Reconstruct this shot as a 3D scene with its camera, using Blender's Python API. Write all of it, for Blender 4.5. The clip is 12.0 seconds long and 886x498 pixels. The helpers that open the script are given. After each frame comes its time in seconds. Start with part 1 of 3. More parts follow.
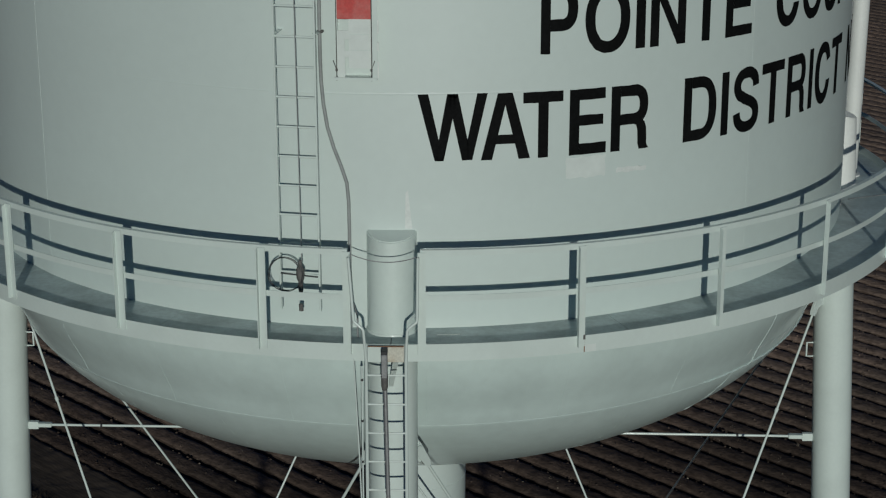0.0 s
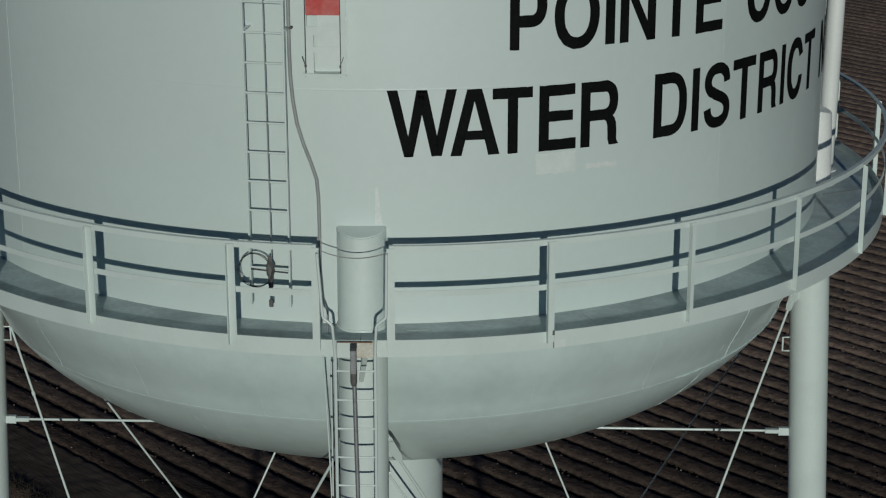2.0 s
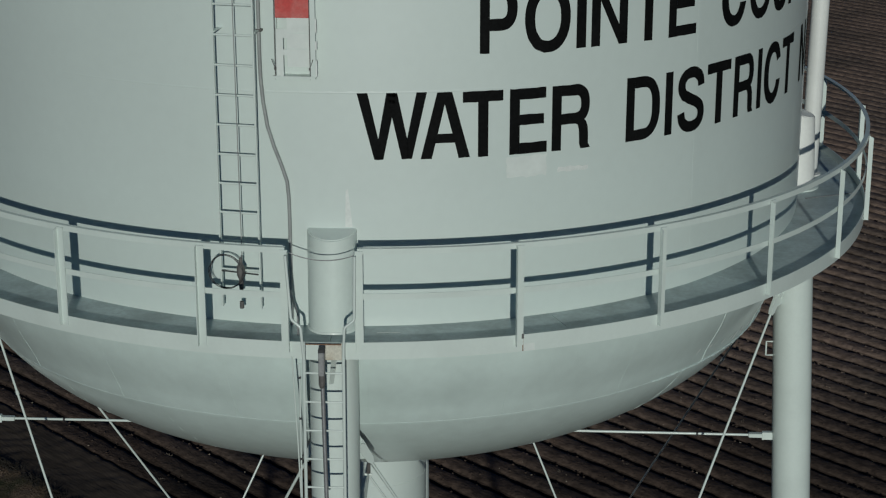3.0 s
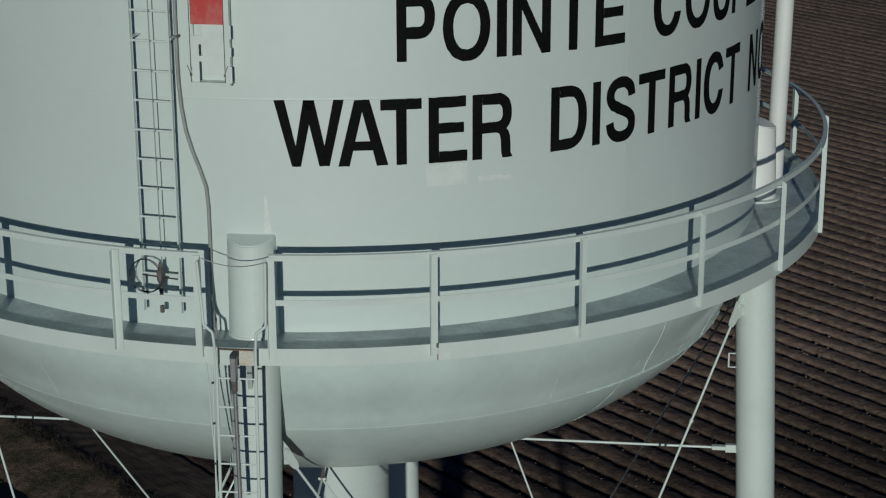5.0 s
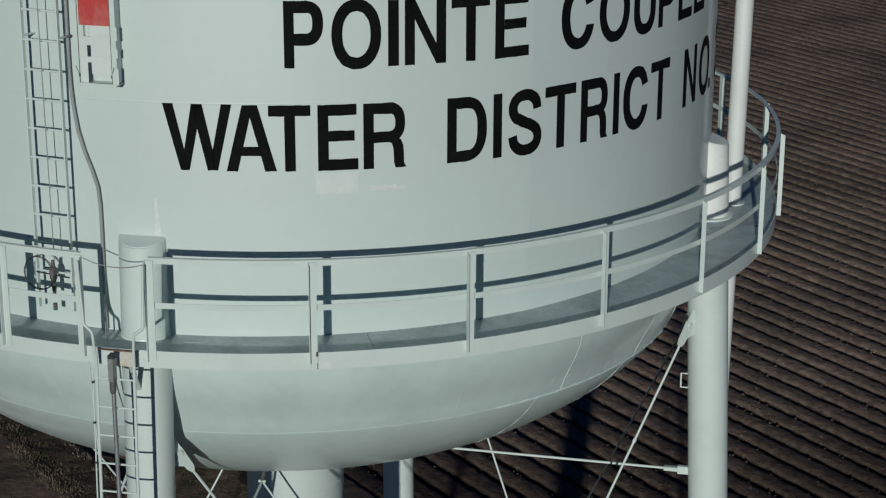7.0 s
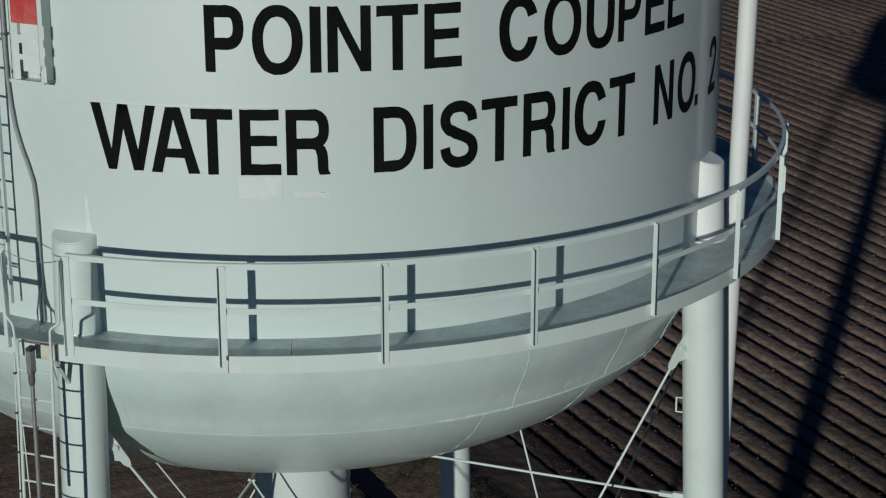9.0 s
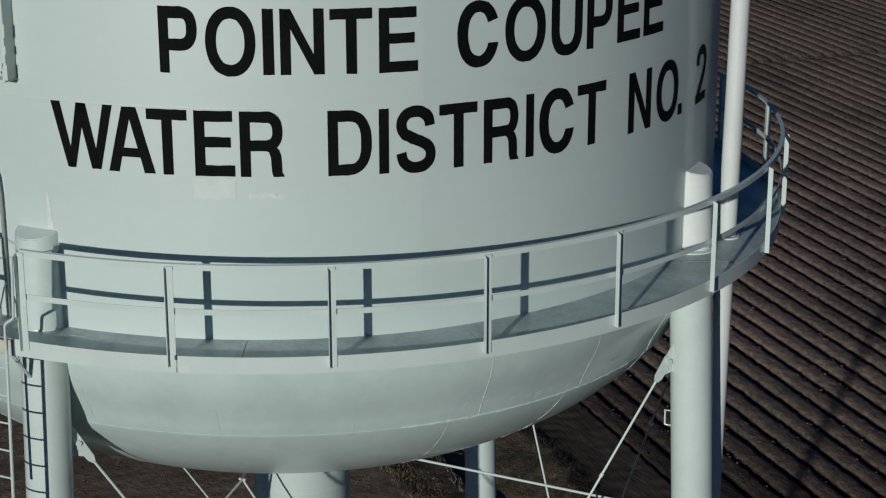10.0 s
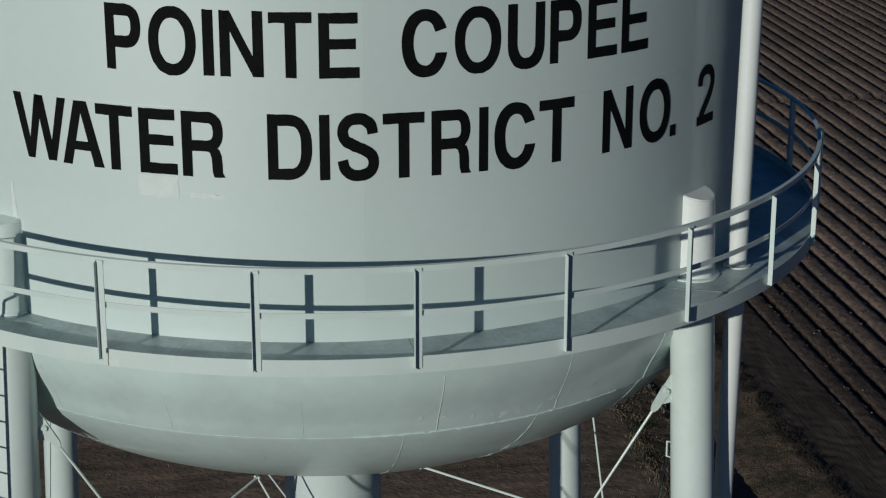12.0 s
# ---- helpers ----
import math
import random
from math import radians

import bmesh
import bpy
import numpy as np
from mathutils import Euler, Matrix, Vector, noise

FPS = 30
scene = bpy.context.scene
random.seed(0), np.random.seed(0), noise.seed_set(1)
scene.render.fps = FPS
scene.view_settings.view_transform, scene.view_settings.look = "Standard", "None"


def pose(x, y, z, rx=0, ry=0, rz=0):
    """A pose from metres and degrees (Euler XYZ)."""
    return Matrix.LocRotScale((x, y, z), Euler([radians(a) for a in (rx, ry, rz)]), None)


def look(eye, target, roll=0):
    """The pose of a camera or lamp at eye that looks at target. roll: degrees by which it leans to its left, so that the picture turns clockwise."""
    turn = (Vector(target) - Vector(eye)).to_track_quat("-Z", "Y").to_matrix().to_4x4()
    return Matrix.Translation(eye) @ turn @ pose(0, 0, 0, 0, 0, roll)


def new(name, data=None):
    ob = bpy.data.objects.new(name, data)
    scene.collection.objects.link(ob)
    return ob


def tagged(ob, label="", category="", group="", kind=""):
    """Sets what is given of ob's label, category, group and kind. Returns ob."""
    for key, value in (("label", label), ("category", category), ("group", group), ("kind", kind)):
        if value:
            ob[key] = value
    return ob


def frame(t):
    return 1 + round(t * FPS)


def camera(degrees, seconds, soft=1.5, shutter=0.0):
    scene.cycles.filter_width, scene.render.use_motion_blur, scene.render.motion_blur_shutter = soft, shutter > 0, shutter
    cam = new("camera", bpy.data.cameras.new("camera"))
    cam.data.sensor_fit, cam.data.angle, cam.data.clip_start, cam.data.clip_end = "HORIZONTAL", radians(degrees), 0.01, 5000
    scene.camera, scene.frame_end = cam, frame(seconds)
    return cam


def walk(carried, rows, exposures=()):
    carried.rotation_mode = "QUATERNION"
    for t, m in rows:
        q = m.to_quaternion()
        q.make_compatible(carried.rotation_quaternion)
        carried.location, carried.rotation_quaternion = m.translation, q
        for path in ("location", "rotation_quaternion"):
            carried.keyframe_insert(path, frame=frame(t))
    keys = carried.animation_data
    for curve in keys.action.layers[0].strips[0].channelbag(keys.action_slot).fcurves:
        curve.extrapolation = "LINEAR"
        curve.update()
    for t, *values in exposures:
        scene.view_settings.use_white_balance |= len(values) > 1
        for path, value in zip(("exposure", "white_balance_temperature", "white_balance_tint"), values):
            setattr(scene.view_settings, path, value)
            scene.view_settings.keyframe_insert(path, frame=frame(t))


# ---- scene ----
KELVIN = 4970
SKY_STRENGTH, SUN_STRENGTH = 0.0285, 3.85
STOPS = ((0.0, -0.76, 2.6), (3.0, -0.70, 2.8), (5.0, -0.66, 3.6), (6.5, -0.46, 4.6), (9.5, -0.39, 4.8), (12.0, -0.37, 4.2))   # seconds, stops, tint
cam = camera(25.94, 12.0, soft=1.2)
# seconds, eye x y z, yaw, pitch, roll
ROWS = [
    (0, 1.137, -25.036, 37.140, 1.749, -17.886, -0.113),
    (0.5, 1.077, -25.032, 37.152, 1.509, -18.114, -0.025),
    (1, 1.118, -25.031, 37.165, 1.556, -18.180, -0.077),
    (1.5, 1.242, -25.032, 37.179, 1.671, -18.162, -0.111),
    (2, 1.440, -25.034, 37.193, 1.700, -18.147, -0.085),
    (2.5, 1.706, -25.033, 37.209, 1.998, -18.150, -0.052),
    (3, 2.037, -25.025, 37.225, 2.533, -18.138, -0.022),
    (5, 4.016, -24.825, 37.298, 5.850, -18.141, -0.180),
    (5.5, 4.675, -24.710, 37.317, 6.895, -18.154, -0.020),
    (6, 5.397, -24.561, 37.335, 8.335, -18.183, 0.110),
    (6.5, 6.178, -24.376, 37.354, 9.950, -18.199, 0.190),
    (7, 7.011, -24.150, 37.372, 11.415, -18.212, 0.219),
    (9, 10.689, -22.822, 37.428, 20.520, -18.243, 0.036),
    (9.5, 11.641, -22.376, 37.437, 22.828, -18.227, 0.032),
    (10, 12.585, -21.881, 37.442, 25.300, -18.220, -0.055),
    (10.5, 13.512, -21.333, 37.443, 28.090, -18.181, 0.006),
    (11, 14.417, -20.728, 37.439, 30.980, -18.147, 0.018),
    (11.5, 15.299, -20.058, 37.431, 33.747, -18.128, 0.043),
    (12, 16.165, -19.314, 37.417, 36.356, -18.103, 0.012),
]
walk(cam, [(t, pose(x, y, z) @ pose(0, 0, 0, 90 + p, 0, a) @ pose(0, 0, 0, 0, 0, r)) for t, x, y, z, a, p, r in ROWS],
     exposures=[(t, stops, KELVIN, tint) for t, stops, tint in STOPS])

# ---- daylight: a low, clear sun ----
SUN_AZ, SUN_EL = radians(-85.5), radians(12.15)
sun_way = Vector((math.cos(SUN_AZ) * math.cos(SUN_EL), math.sin(SUN_AZ) * math.cos(SUN_EL), math.sin(SUN_EL)))
world = bpy.data.worlds.new("sky")
scene.world = world
world.use_nodes = True
wn = world.node_tree.nodes
sky = wn.new("ShaderNodeTexSky")
sky.sky_type = "NISHITA"
sky.sun_disc = False
sky.sun_elevation = SUN_EL
sky.sun_rotation = math.atan2(sun_way.x, sun_way.y)
sky.altitude = 30
sky.air_density = 0.7
sky.dust_density = 0.0
sky.ozone_density = 5.5
wn["Background"].inputs["Strength"].default_value = SKY_STRENGTH
world.node_tree.links.new(sky.outputs[0], wn["Background"].inputs[0])
sun = new("sun", bpy.data.lights.new("sun", "SUN"))
sun.data.energy = SUN_STRENGTH
sun.data.angle = radians(0.55)
sun.data.color = (1.0, 0.81, 0.59)
sun.matrix_world = look(sun_way * 200, (0, 0, 0))


# ---- materials ----
def material(name, colour, rough=0.5, metal=0.0, grain=(30.0, 0.08), stain=(0.7, 0.08), bump=(60.0, 0.05, 0.004), stain_colour=None, coat=0.0, gloss=0.5, coat_rough=0.07):
    """A surface with fine grain, large stains and a fine relief, all in world size."""
    m = bpy.data.materials.new(name)
    m.use_nodes = True
    nt = m.node_tree
    n, ln = nt.nodes, nt.links
    bsdf = n["Principled BSDF"]
    geo = n.new("ShaderNodeNewGeometry")
    fine, broad = n.new("ShaderNodeTexNoise"), n.new("ShaderNodeTexNoise")
    for node, scale in ((fine, grain[0]), (broad, stain[0])):
        node.inputs["Scale"].default_value = scale
        node.inputs["Detail"].default_value = 5.0
        ln.new(geo.outputs["Position"], node.inputs["Vector"])
    mixer = n.new("ShaderNodeMix")
    mixer.data_type = "RGBA"
    ramp = n.new("ShaderNodeMapRange")
    ramp.inputs[1].default_value, ramp.inputs[2].default_value = 0.42, 0.68
    ramp.inputs[3].default_value, ramp.inputs[4].default_value = 0.0, 1.0
    ln.new(broad.outputs["Fac"], ramp.inputs[0])
    ln.new(ramp.outputs[0], mixer.inputs[0])
    dark = stain_colour or tuple(c * (1 - stain[1]) for c in colour)
    mixer.inputs[6].default_value = (*colour, 1)
    mixer.inputs[7].default_value = (*dark, 1)
    hsv = n.new("ShaderNodeHueSaturation")
    span = n.new("ShaderNodeMapRange")
    span.inputs[1].default_value, span.inputs[2].default_value = 0.3, 0.7
    span.inputs[3].default_value, span.inputs[4].default_value = 1 - grain[1], 1 + grain[1]
    ln.new(fine.outputs["Fac"], span.inputs[0])
    ln.new(span.outputs[0], hsv.inputs["Value"])
    ln.new(mixer.outputs[2], hsv.inputs["Color"])
    ln.new(hsv.outputs[0], bsdf.inputs["Base Color"])
    rr = n.new("ShaderNodeMapRange")
    rr.inputs[3].default_value, rr.inputs[4].default_value = max(rough - 0.08, 0.02), min(rough + 0.1, 1)
    ln.new(broad.outputs["Fac"], rr.inputs[0])
    ln.new(rr.outputs[0], bsdf.inputs["Roughness"])
    bsdf.inputs["Metallic"].default_value = metal
    bsdf.inputs["Specular IOR Level"].default_value = gloss
    bsdf.inputs["Coat Weight"].default_value = coat
    bsdf.inputs["Coat Roughness"].default_value = coat_rough
    relief = n.new("ShaderNodeTexNoise")
    relief.inputs["Scale"].default_value = bump[0]
    relief.inputs["Detail"].default_value = 4.0
    ln.new(geo.outputs["Position"], relief.inputs["Vector"])
    b = n.new("ShaderNodeBump")
    b.inputs["Strength"].default_value = bump[1]
    b.inputs["Distance"].default_value = bump[2]
    ln.new(relief.outputs["Fac"], b.inputs["Height"])
    ln.new(b.outputs[0], bsdf.inputs["Normal"])
    return m


PAINT = (0.62, 0.70, 0.65)
paint = material("tank_paint", (0.585, 0.665, 0.622), 0.46, gloss=0.85, grain=(9.0, 0.012), stain=(0.35, 0.05), bump=(1.3, 0.3, 0.006), coat=0.25)
# Wall paint tinted greener and bluer on the bowl, standing in for sky fill.
sky_tinted_bowl_paint = material("sky_tinted_bowl_paint", (0.585, 0.69, 0.65), 0.42, gloss=0.7, grain=(7.0, 0.03), stain=(1.4, 0.08), bump=(1.8, 0.6, 0.008), coat=0.6, coat_rough=0.2)
steel_paint = material("steel_paint", PAINT, 0.42, grain=(22.0, 0.015), stain=(2.0, 0.07), bump=(14.0, 0.1, 0.002), coat=0.25, coat_rough=0.15)
deck_paint = material("deck_paint", (0.43, 0.515, 0.51), 0.44, grain=(18.0, 0.11), stain=(1.6, 0.34), bump=(12.0, 0.3, 0.004))
fresh_paint = material("fresh_paint", (0.66, 0.717, 0.674), 0.4, grain=(14.0, 0.03), stain=(3.0, 0.08), bump=(8.0, 0.2, 0.003))
primer_paint = material("white_primer_paint", (0.76, 0.785, 0.74), 0.45, grain=(20.0, 0.03), stain=(3.0, 0.05), bump=(10.0, 0.2, 0.003))
pipe_paint = material("pipe_paint", (0.70, 0.725, 0.685), 0.45, grain=(22.0, 0.02), stain=(1.6, 0.06), bump=(14.0, 0.1, 0.002), coat=0.2, coat_rough=0.2)
black_paint = material("black_lettering_paint", (0.0045, 0.005, 0.005), 0.75, gloss=0.08, grain=(30.0, 0.3), stain=(2.0, 0.3), bump=(20.0, 0.2, 0.002), stain_colour=(0.007, 0.0075, 0.0075))
red_paint = material("red_gauge_paint", (0.46, 0.055, 0.045), 0.45, grain=(40.0, 0.1), stain=(7.0, 0.2), stain_colour=(0.47, 0.13, 0.11))
white_paint = material("white_gauge_paint", (0.69, 0.735, 0.695), 0.45, grain=(40.0, 0.05), stain=(6.0, 0.1))
galvanised = material("galvanised_steel", (0.33, 0.34, 0.34), 0.48, metal=0.6, grain=(60.0, 0.15), stain=(8.0, 0.25))
conduit_grey = material("grey_conduit", (0.30, 0.32, 0.31), 0.5, grain=(60.0, 0.08), stain=(5.0, 0.15))
rusty = material("rusty_steel", (0.56, 0.555, 0.47), 0.8, grain=(50.0, 0.12), stain=(6.0, 0.4), stain_colour=(0.45, 0.40, 0.30), bump=(60.0, 0.5, 0.004))
rust_brown = material("rust_brown", (0.23, 0.135, 0.075), 0.85, grain=(60.0, 0.3), stain=(9.0, 0.4), bump=(60.0, 0.5, 0.003))
dark_rubber = material("dark_rubber", (0.03, 0.032, 0.034), 0.6)
brown_grey = material("weathered_fitting", (0.115, 0.112, 0.105), 0.7, grain=(60.0, 0.2), stain=(14.0, 0.3))
concrete = material("concrete", (0.36, 0.35, 0.32), 0.85, grain=(20.0, 0.12), stain=(1.0, 0.2), bump=(40.0, 0.4, 0.01))
soil = material("ploughed_soil", gloss=0.1, colour=(0.216, 0.162, 0.124), rough=0.95, grain=(3.4, 0.38), stain=(0.09, 0.3), bump=(7.0, 1.0, 0.09), stain_colour=(0.133, 0.107, 0.085))


def darken_field(m, c0, c1, depth, along=1.4, wander=46.0):
    """Darker soil over one part of the field, with an uneven border."""
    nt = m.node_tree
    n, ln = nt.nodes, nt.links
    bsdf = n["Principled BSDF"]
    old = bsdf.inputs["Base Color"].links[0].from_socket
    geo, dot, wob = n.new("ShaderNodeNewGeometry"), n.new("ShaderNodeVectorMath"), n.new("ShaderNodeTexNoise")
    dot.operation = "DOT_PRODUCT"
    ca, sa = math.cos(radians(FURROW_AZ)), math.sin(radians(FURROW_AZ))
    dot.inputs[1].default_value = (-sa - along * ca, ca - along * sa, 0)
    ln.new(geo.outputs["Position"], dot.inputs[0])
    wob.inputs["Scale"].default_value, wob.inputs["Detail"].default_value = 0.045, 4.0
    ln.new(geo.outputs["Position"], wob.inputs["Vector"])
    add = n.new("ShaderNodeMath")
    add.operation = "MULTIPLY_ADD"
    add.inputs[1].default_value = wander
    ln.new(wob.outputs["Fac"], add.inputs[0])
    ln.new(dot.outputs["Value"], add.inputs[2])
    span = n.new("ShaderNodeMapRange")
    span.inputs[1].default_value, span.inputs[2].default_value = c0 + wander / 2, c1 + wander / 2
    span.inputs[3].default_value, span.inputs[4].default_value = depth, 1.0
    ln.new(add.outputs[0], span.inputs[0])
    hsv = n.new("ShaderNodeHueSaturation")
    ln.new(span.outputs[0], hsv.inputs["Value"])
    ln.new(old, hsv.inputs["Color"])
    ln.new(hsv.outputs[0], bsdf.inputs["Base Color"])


FURROW_AZ = -44.5


def comb(m, stretch):
    """Draws the grain and relief of a soil out along the furrows."""
    nt = m.node_tree
    lay = nt.nodes.new("ShaderNodeMapping")
    lay.vector_type = "TEXTURE"
    lay.inputs["Rotation"].default_value = (0, 0, radians(FURROW_AZ))
    lay.inputs["Scale"].default_value = (stretch, 1, 1)
    geo = nt.nodes.new("ShaderNodeNewGeometry")
    nt.links.new(geo.outputs["Position"], lay.inputs["Vector"])
    for node in nt.nodes:
        if node.bl_idname == "ShaderNodeTexNoise" and node.inputs["Scale"].default_value > 1:
            nt.links.new(lay.outputs[0], node.inputs["Vector"])


furrow_soil = material("dark_furrow_soil", gloss=0.1, colour=(0.108, 0.081, 0.062), rough=0.95, grain=(3.4, 0.38), stain=(0.09, 0.3), bump=(9.0, 1.0, 0.05), stain_colour=(0.074, 0.056, 0.043))
comb(soil, 1.8)
comb(furrow_soil, 1.8)
darken_field(furrow_soil, 138.0, 170.0, 0.36)
darken_field(furrow_soil, 45.0, 52.0, 0.52, 0.0, 8.0)
darken_field(furrow_soil, 345.0, 265.0, 0.86)
darken_field(soil, 138.0, 170.0, 0.36)
darken_field(soil, 45.0, 52.0, 0.52, 0.0, 8.0)
darken_field(soil, 345.0, 265.0, 0.86)
headland = material("headland_dirt", gloss=0.1, colour=(0.088, 0.072, 0.054), rough=0.95, grain=(1.5, 0.3), stain=(0.25, 0.3), bump=(5.0, 0.8, 0.05), stain_colour=(0.060, 0.050, 0.038))
comb(headland, 5.0)
bank_grass = material("bank_grass", gloss=0.1, colour=(0.150, 0.112, 0.074), rough=0.95, grain=(3.0, 0.4), stain=(0.5, 0.4), bump=(9.0, 1.0, 0.12), stain_colour=(0.05, 0.055, 0.028))
lot_grass = material("dry_lot_grass", gloss=0.1, colour=(0.226, 0.170, 0.116), rough=0.95, grain=(2.2, 0.25), stain=(0.16, 0.3), bump=(3.5, 0.6, 0.08), stain_colour=(0.125, 0.100, 0.066))
weeds_mat = material("weed_leaves", (0.205, 0.162, 0.095), 0.8, grain=(1.7, 0.4), stain=(0.6, 0.4), stain_colour=(0.05, 0.052, 0.026))
brush_mat = material("dry_brush", (0.135, 0.100, 0.070), 0.9, grain=(1.7, 0.4), stain=(0.6, 0.4), stain_colour=(0.045, 0.036, 0.027))
# near-black leaves: the tufts' own shade on the bank is in this colour
shaded_weeds = material("shadow_weed_tufts", (0.020, 0.017, 0.012), 0.9, grain=(1.7, 0.4), stain=(0.6, 0.3))
straw_mat = material("dry_straw", (0.26, 0.22, 0.16), 0.8, grain=(3.0, 0.3), stain=(0.8, 0.3))
ditch_mat = material("ditch_water", (0.010, 0.012, 0.013), 0.45, gloss=0.04, grain=(2.0, 0.2), stain=(0.4, 0.2), bump=(3.0, 0.08, 0.01))


# ---- mesh helpers ----
def empty(name, base=(0, 0, 0), **tags):
    ob = new(name)
    ob.location = base
    return tagged(ob, **tags)


def link_mesh(name, me, mat, parent=None, label=""):
    ob = new(name, me)
    if mat is not None and not me.materials:
        me.materials.append(mat)
    if parent is not None:
        ob.parent = parent
        if parent.data is None:
            ob.matrix_parent_inverse = Matrix.Translation(-parent.location)
    return tagged(ob, label=label)


def part(name, bm, mat, parent=None, label="", smooth=40):
    """Links a bmesh, in world places, as one mesh under a thing or a part."""
    bmesh.ops.recalc_face_normals(bm, faces=bm.faces)
    me = bpy.data.meshes.new(name)
    bm.to_mesh(me)
    bm.free()
    if smooth:
        me.shade_smooth()
        me.set_sharp_from_angle(angle=radians(smooth))
    return link_mesh(name, me, mat, parent, label)


def polar(r, az, z):
    a = radians(az)
    return Vector((r * math.cos(a), r * math.sin(a), z))


def revolve(profile, a0=-180.0, a1=180.0, n=96, bm=None, closed_profile=False):
    """Turns a profile of (r, z) round the tower's axis."""
    bm = bm or bmesh.new()
    whole = abs(a1 - a0 - 360) < 1e-6
    rings = []
    for i in range(n if whole else n + 1):
        az = a0 + (a1 - a0) * i / n
        rings.append([bm.verts.new(polar(r, az, z)) for r, z in profile])
    m = len(profile)
    for i in range(n):
        a, b = rings[i], rings[(i + 1) % len(rings)]
        for j in range(m if closed_profile else m - 1):
            k = (j + 1) % m
            bm.faces.new((a[j], b[j], b[k], a[k]))
    if closed_profile and not whole:
        bm.faces.new(rings[0])
        bm.faces.new(rings[-1][::-1])
    return bm


def arc_bar(r0, r1, z0, z1, a0=-180.0, a1=180.0, n=96, bm=None):
    return revolve([(r0, z0), (r1, z0), (r1, z1), (r0, z1)], a0, a1, n, bm, True)


def frame_of(way):
    way = way.normalized()
    side = way.cross(Vector((0, 0, 1)))
    if side.length < 1e-4:
        side = Vector((1, 0, 0))
    side.normalize()
    return side, way.cross(side).normalized()


def tube(points, radius, segs=10, bm=None, caps=True):
    """A round bar along points; radius may be one number or one a point."""
    bm = bm or bmesh.new()
    pts = [Vector(p) for p in points]
    radii = radius if isinstance(radius, (list, tuple)) else [radius] * len(pts)
    rings, side = [], None
    for i, p in enumerate(pts):
        way = (pts[min(i + 1, len(pts) - 1)] - pts[max(i - 1, 0)]).normalized()
        if side is None:
            side = frame_of(way)[0]
        side = (side - way * side.dot(way)).normalized()
        up = way.cross(side)
        rings.append([bm.verts.new(p + (side * math.cos(2 * math.pi * k / segs) + up * math.sin(2 * math.pi * k / segs)) * radii[i]) for k in range(segs)])
    for a, b in zip(rings, rings[1:]):
        for k in range(segs):
            bm.faces.new((a[k], a[(k + 1) % segs], b[(k + 1) % segs], b[k]))
    if caps:
        bm.faces.new(rings[0][::-1])
        bm.faces.new(rings[-1])
    return bm


def block(m, sx, sy, sz, bm=None, bevel=0.0):
    """A box of that size at a pose, with broken edges."""
    bm = bm or bmesh.new()
    made = bmesh.ops.create_cube(bm, size=1.0, matrix=m @ Matrix.Diagonal((sx, sy, sz, 1)))
    if bevel:
        edges = {e for v in made["verts"] for e in v.link_edges}
        bmesh.ops.bevel(bm, geom=list(edges), offset=bevel, segments=1, affect="EDGES")
    return bm


def plate(corners, thick, bm=None):
    """A flat plate through corners in order, with thickness along its normal."""
    bm = bm or bmesh.new()
    cs = [Vector(c) for c in corners]
    nrm = (cs[1] - cs[0]).cross(cs[2] - cs[0]).normalized() * thick / 2
    a = [bm.verts.new(c + nrm) for c in cs]
    b = [bm.verts.new(c - nrm) for c in cs]
    bm.faces.new(a)
    bm.faces.new(b[::-1])
    for i in range(len(cs)):
        j = (i + 1) % len(cs)
        bm.faces.new((a[i], b[i], b[j], a[j]))
    return bm


def at_wall(az, r, z):
    """A pose whose x runs along the wall, y outwards and z up."""
    p = polar(r, az, z)
    return pose(p.x, p.y, p.z, 0, 0, az - 90)


# ---- sizes ----
GZ = -12.0           # ground
R = 5.64             # tank wall
BOWL_Z, BOWL_D = 29.72, 2.93
DECK_Z = 29.98
RB = 6.495           # outer face of the balcony's channel
RING = Vector((0.028, 0.07, 0))   # the balcony ring stands a little off the tank's axis
POSTS = [-87.2 + 14.86 * k for k in range(20)] + [212.3, 228.2, 243.25, 258.1, -93.95]
LEG_R, LEG_L, LEG_B = 0.268, 5.698, 0.0455
LEG_AZ = (-90.0, 0.0, 88.6, 178.5)
STUB_Z = {-90.0: 31.085, 0.0: 31.02, 88.6: 31.05, 178.5: 31.05}


def leg_axis(az, z):
    return polar(LEG_L + LEG_B * (29 - z), az, z)


# ---- the water tower ----
tower = empty("water_tower", (0, 0, GZ), label="pale green-white painted steel water tower on four legs, glossy", category="water tower")


def wall_r(az):
    """The wall's radius; the plates peak a little at the upright welds."""
    out = 0.0
    for w in UPRIGHTS:
        gap = (az - w + 180) % 360 - 180
        if w < -90:
            gap = -gap
        out = max(out, 0.013 * math.exp(-gap / 3.2 if gap > 0 else gap / 6.5))
    return R + out


UPRIGHTS = (-46.07, -135.9, 44.0, 134.0)
rings = []
bm = bmesh.new()
for k in range(480):
    az = -46.07 + 0.75 * k
    rings.append([bm.verts.new(polar(wall_r(az), az, z)) for z in (BOWL_Z, 30.2, 31.5, 32.55, 33.8, 34.7, 35.5)])
for a, b in zip(rings, rings[1:] + rings[:1]):
    for j in range(6):
        bm.faces.new((a[j], b[j], b[j + 1], a[j + 1]))
shell = part("tank_wall", bm, paint, tower)
roof_profile = [(R, 35.5), (R + 0.02, 35.51)] + [(R * math.cos(t), 35.52 + 3.55 * math.sin(t)) for t in [radians(a) for a in range(4, 90, 6)]] + [(0.05, 39.07)]
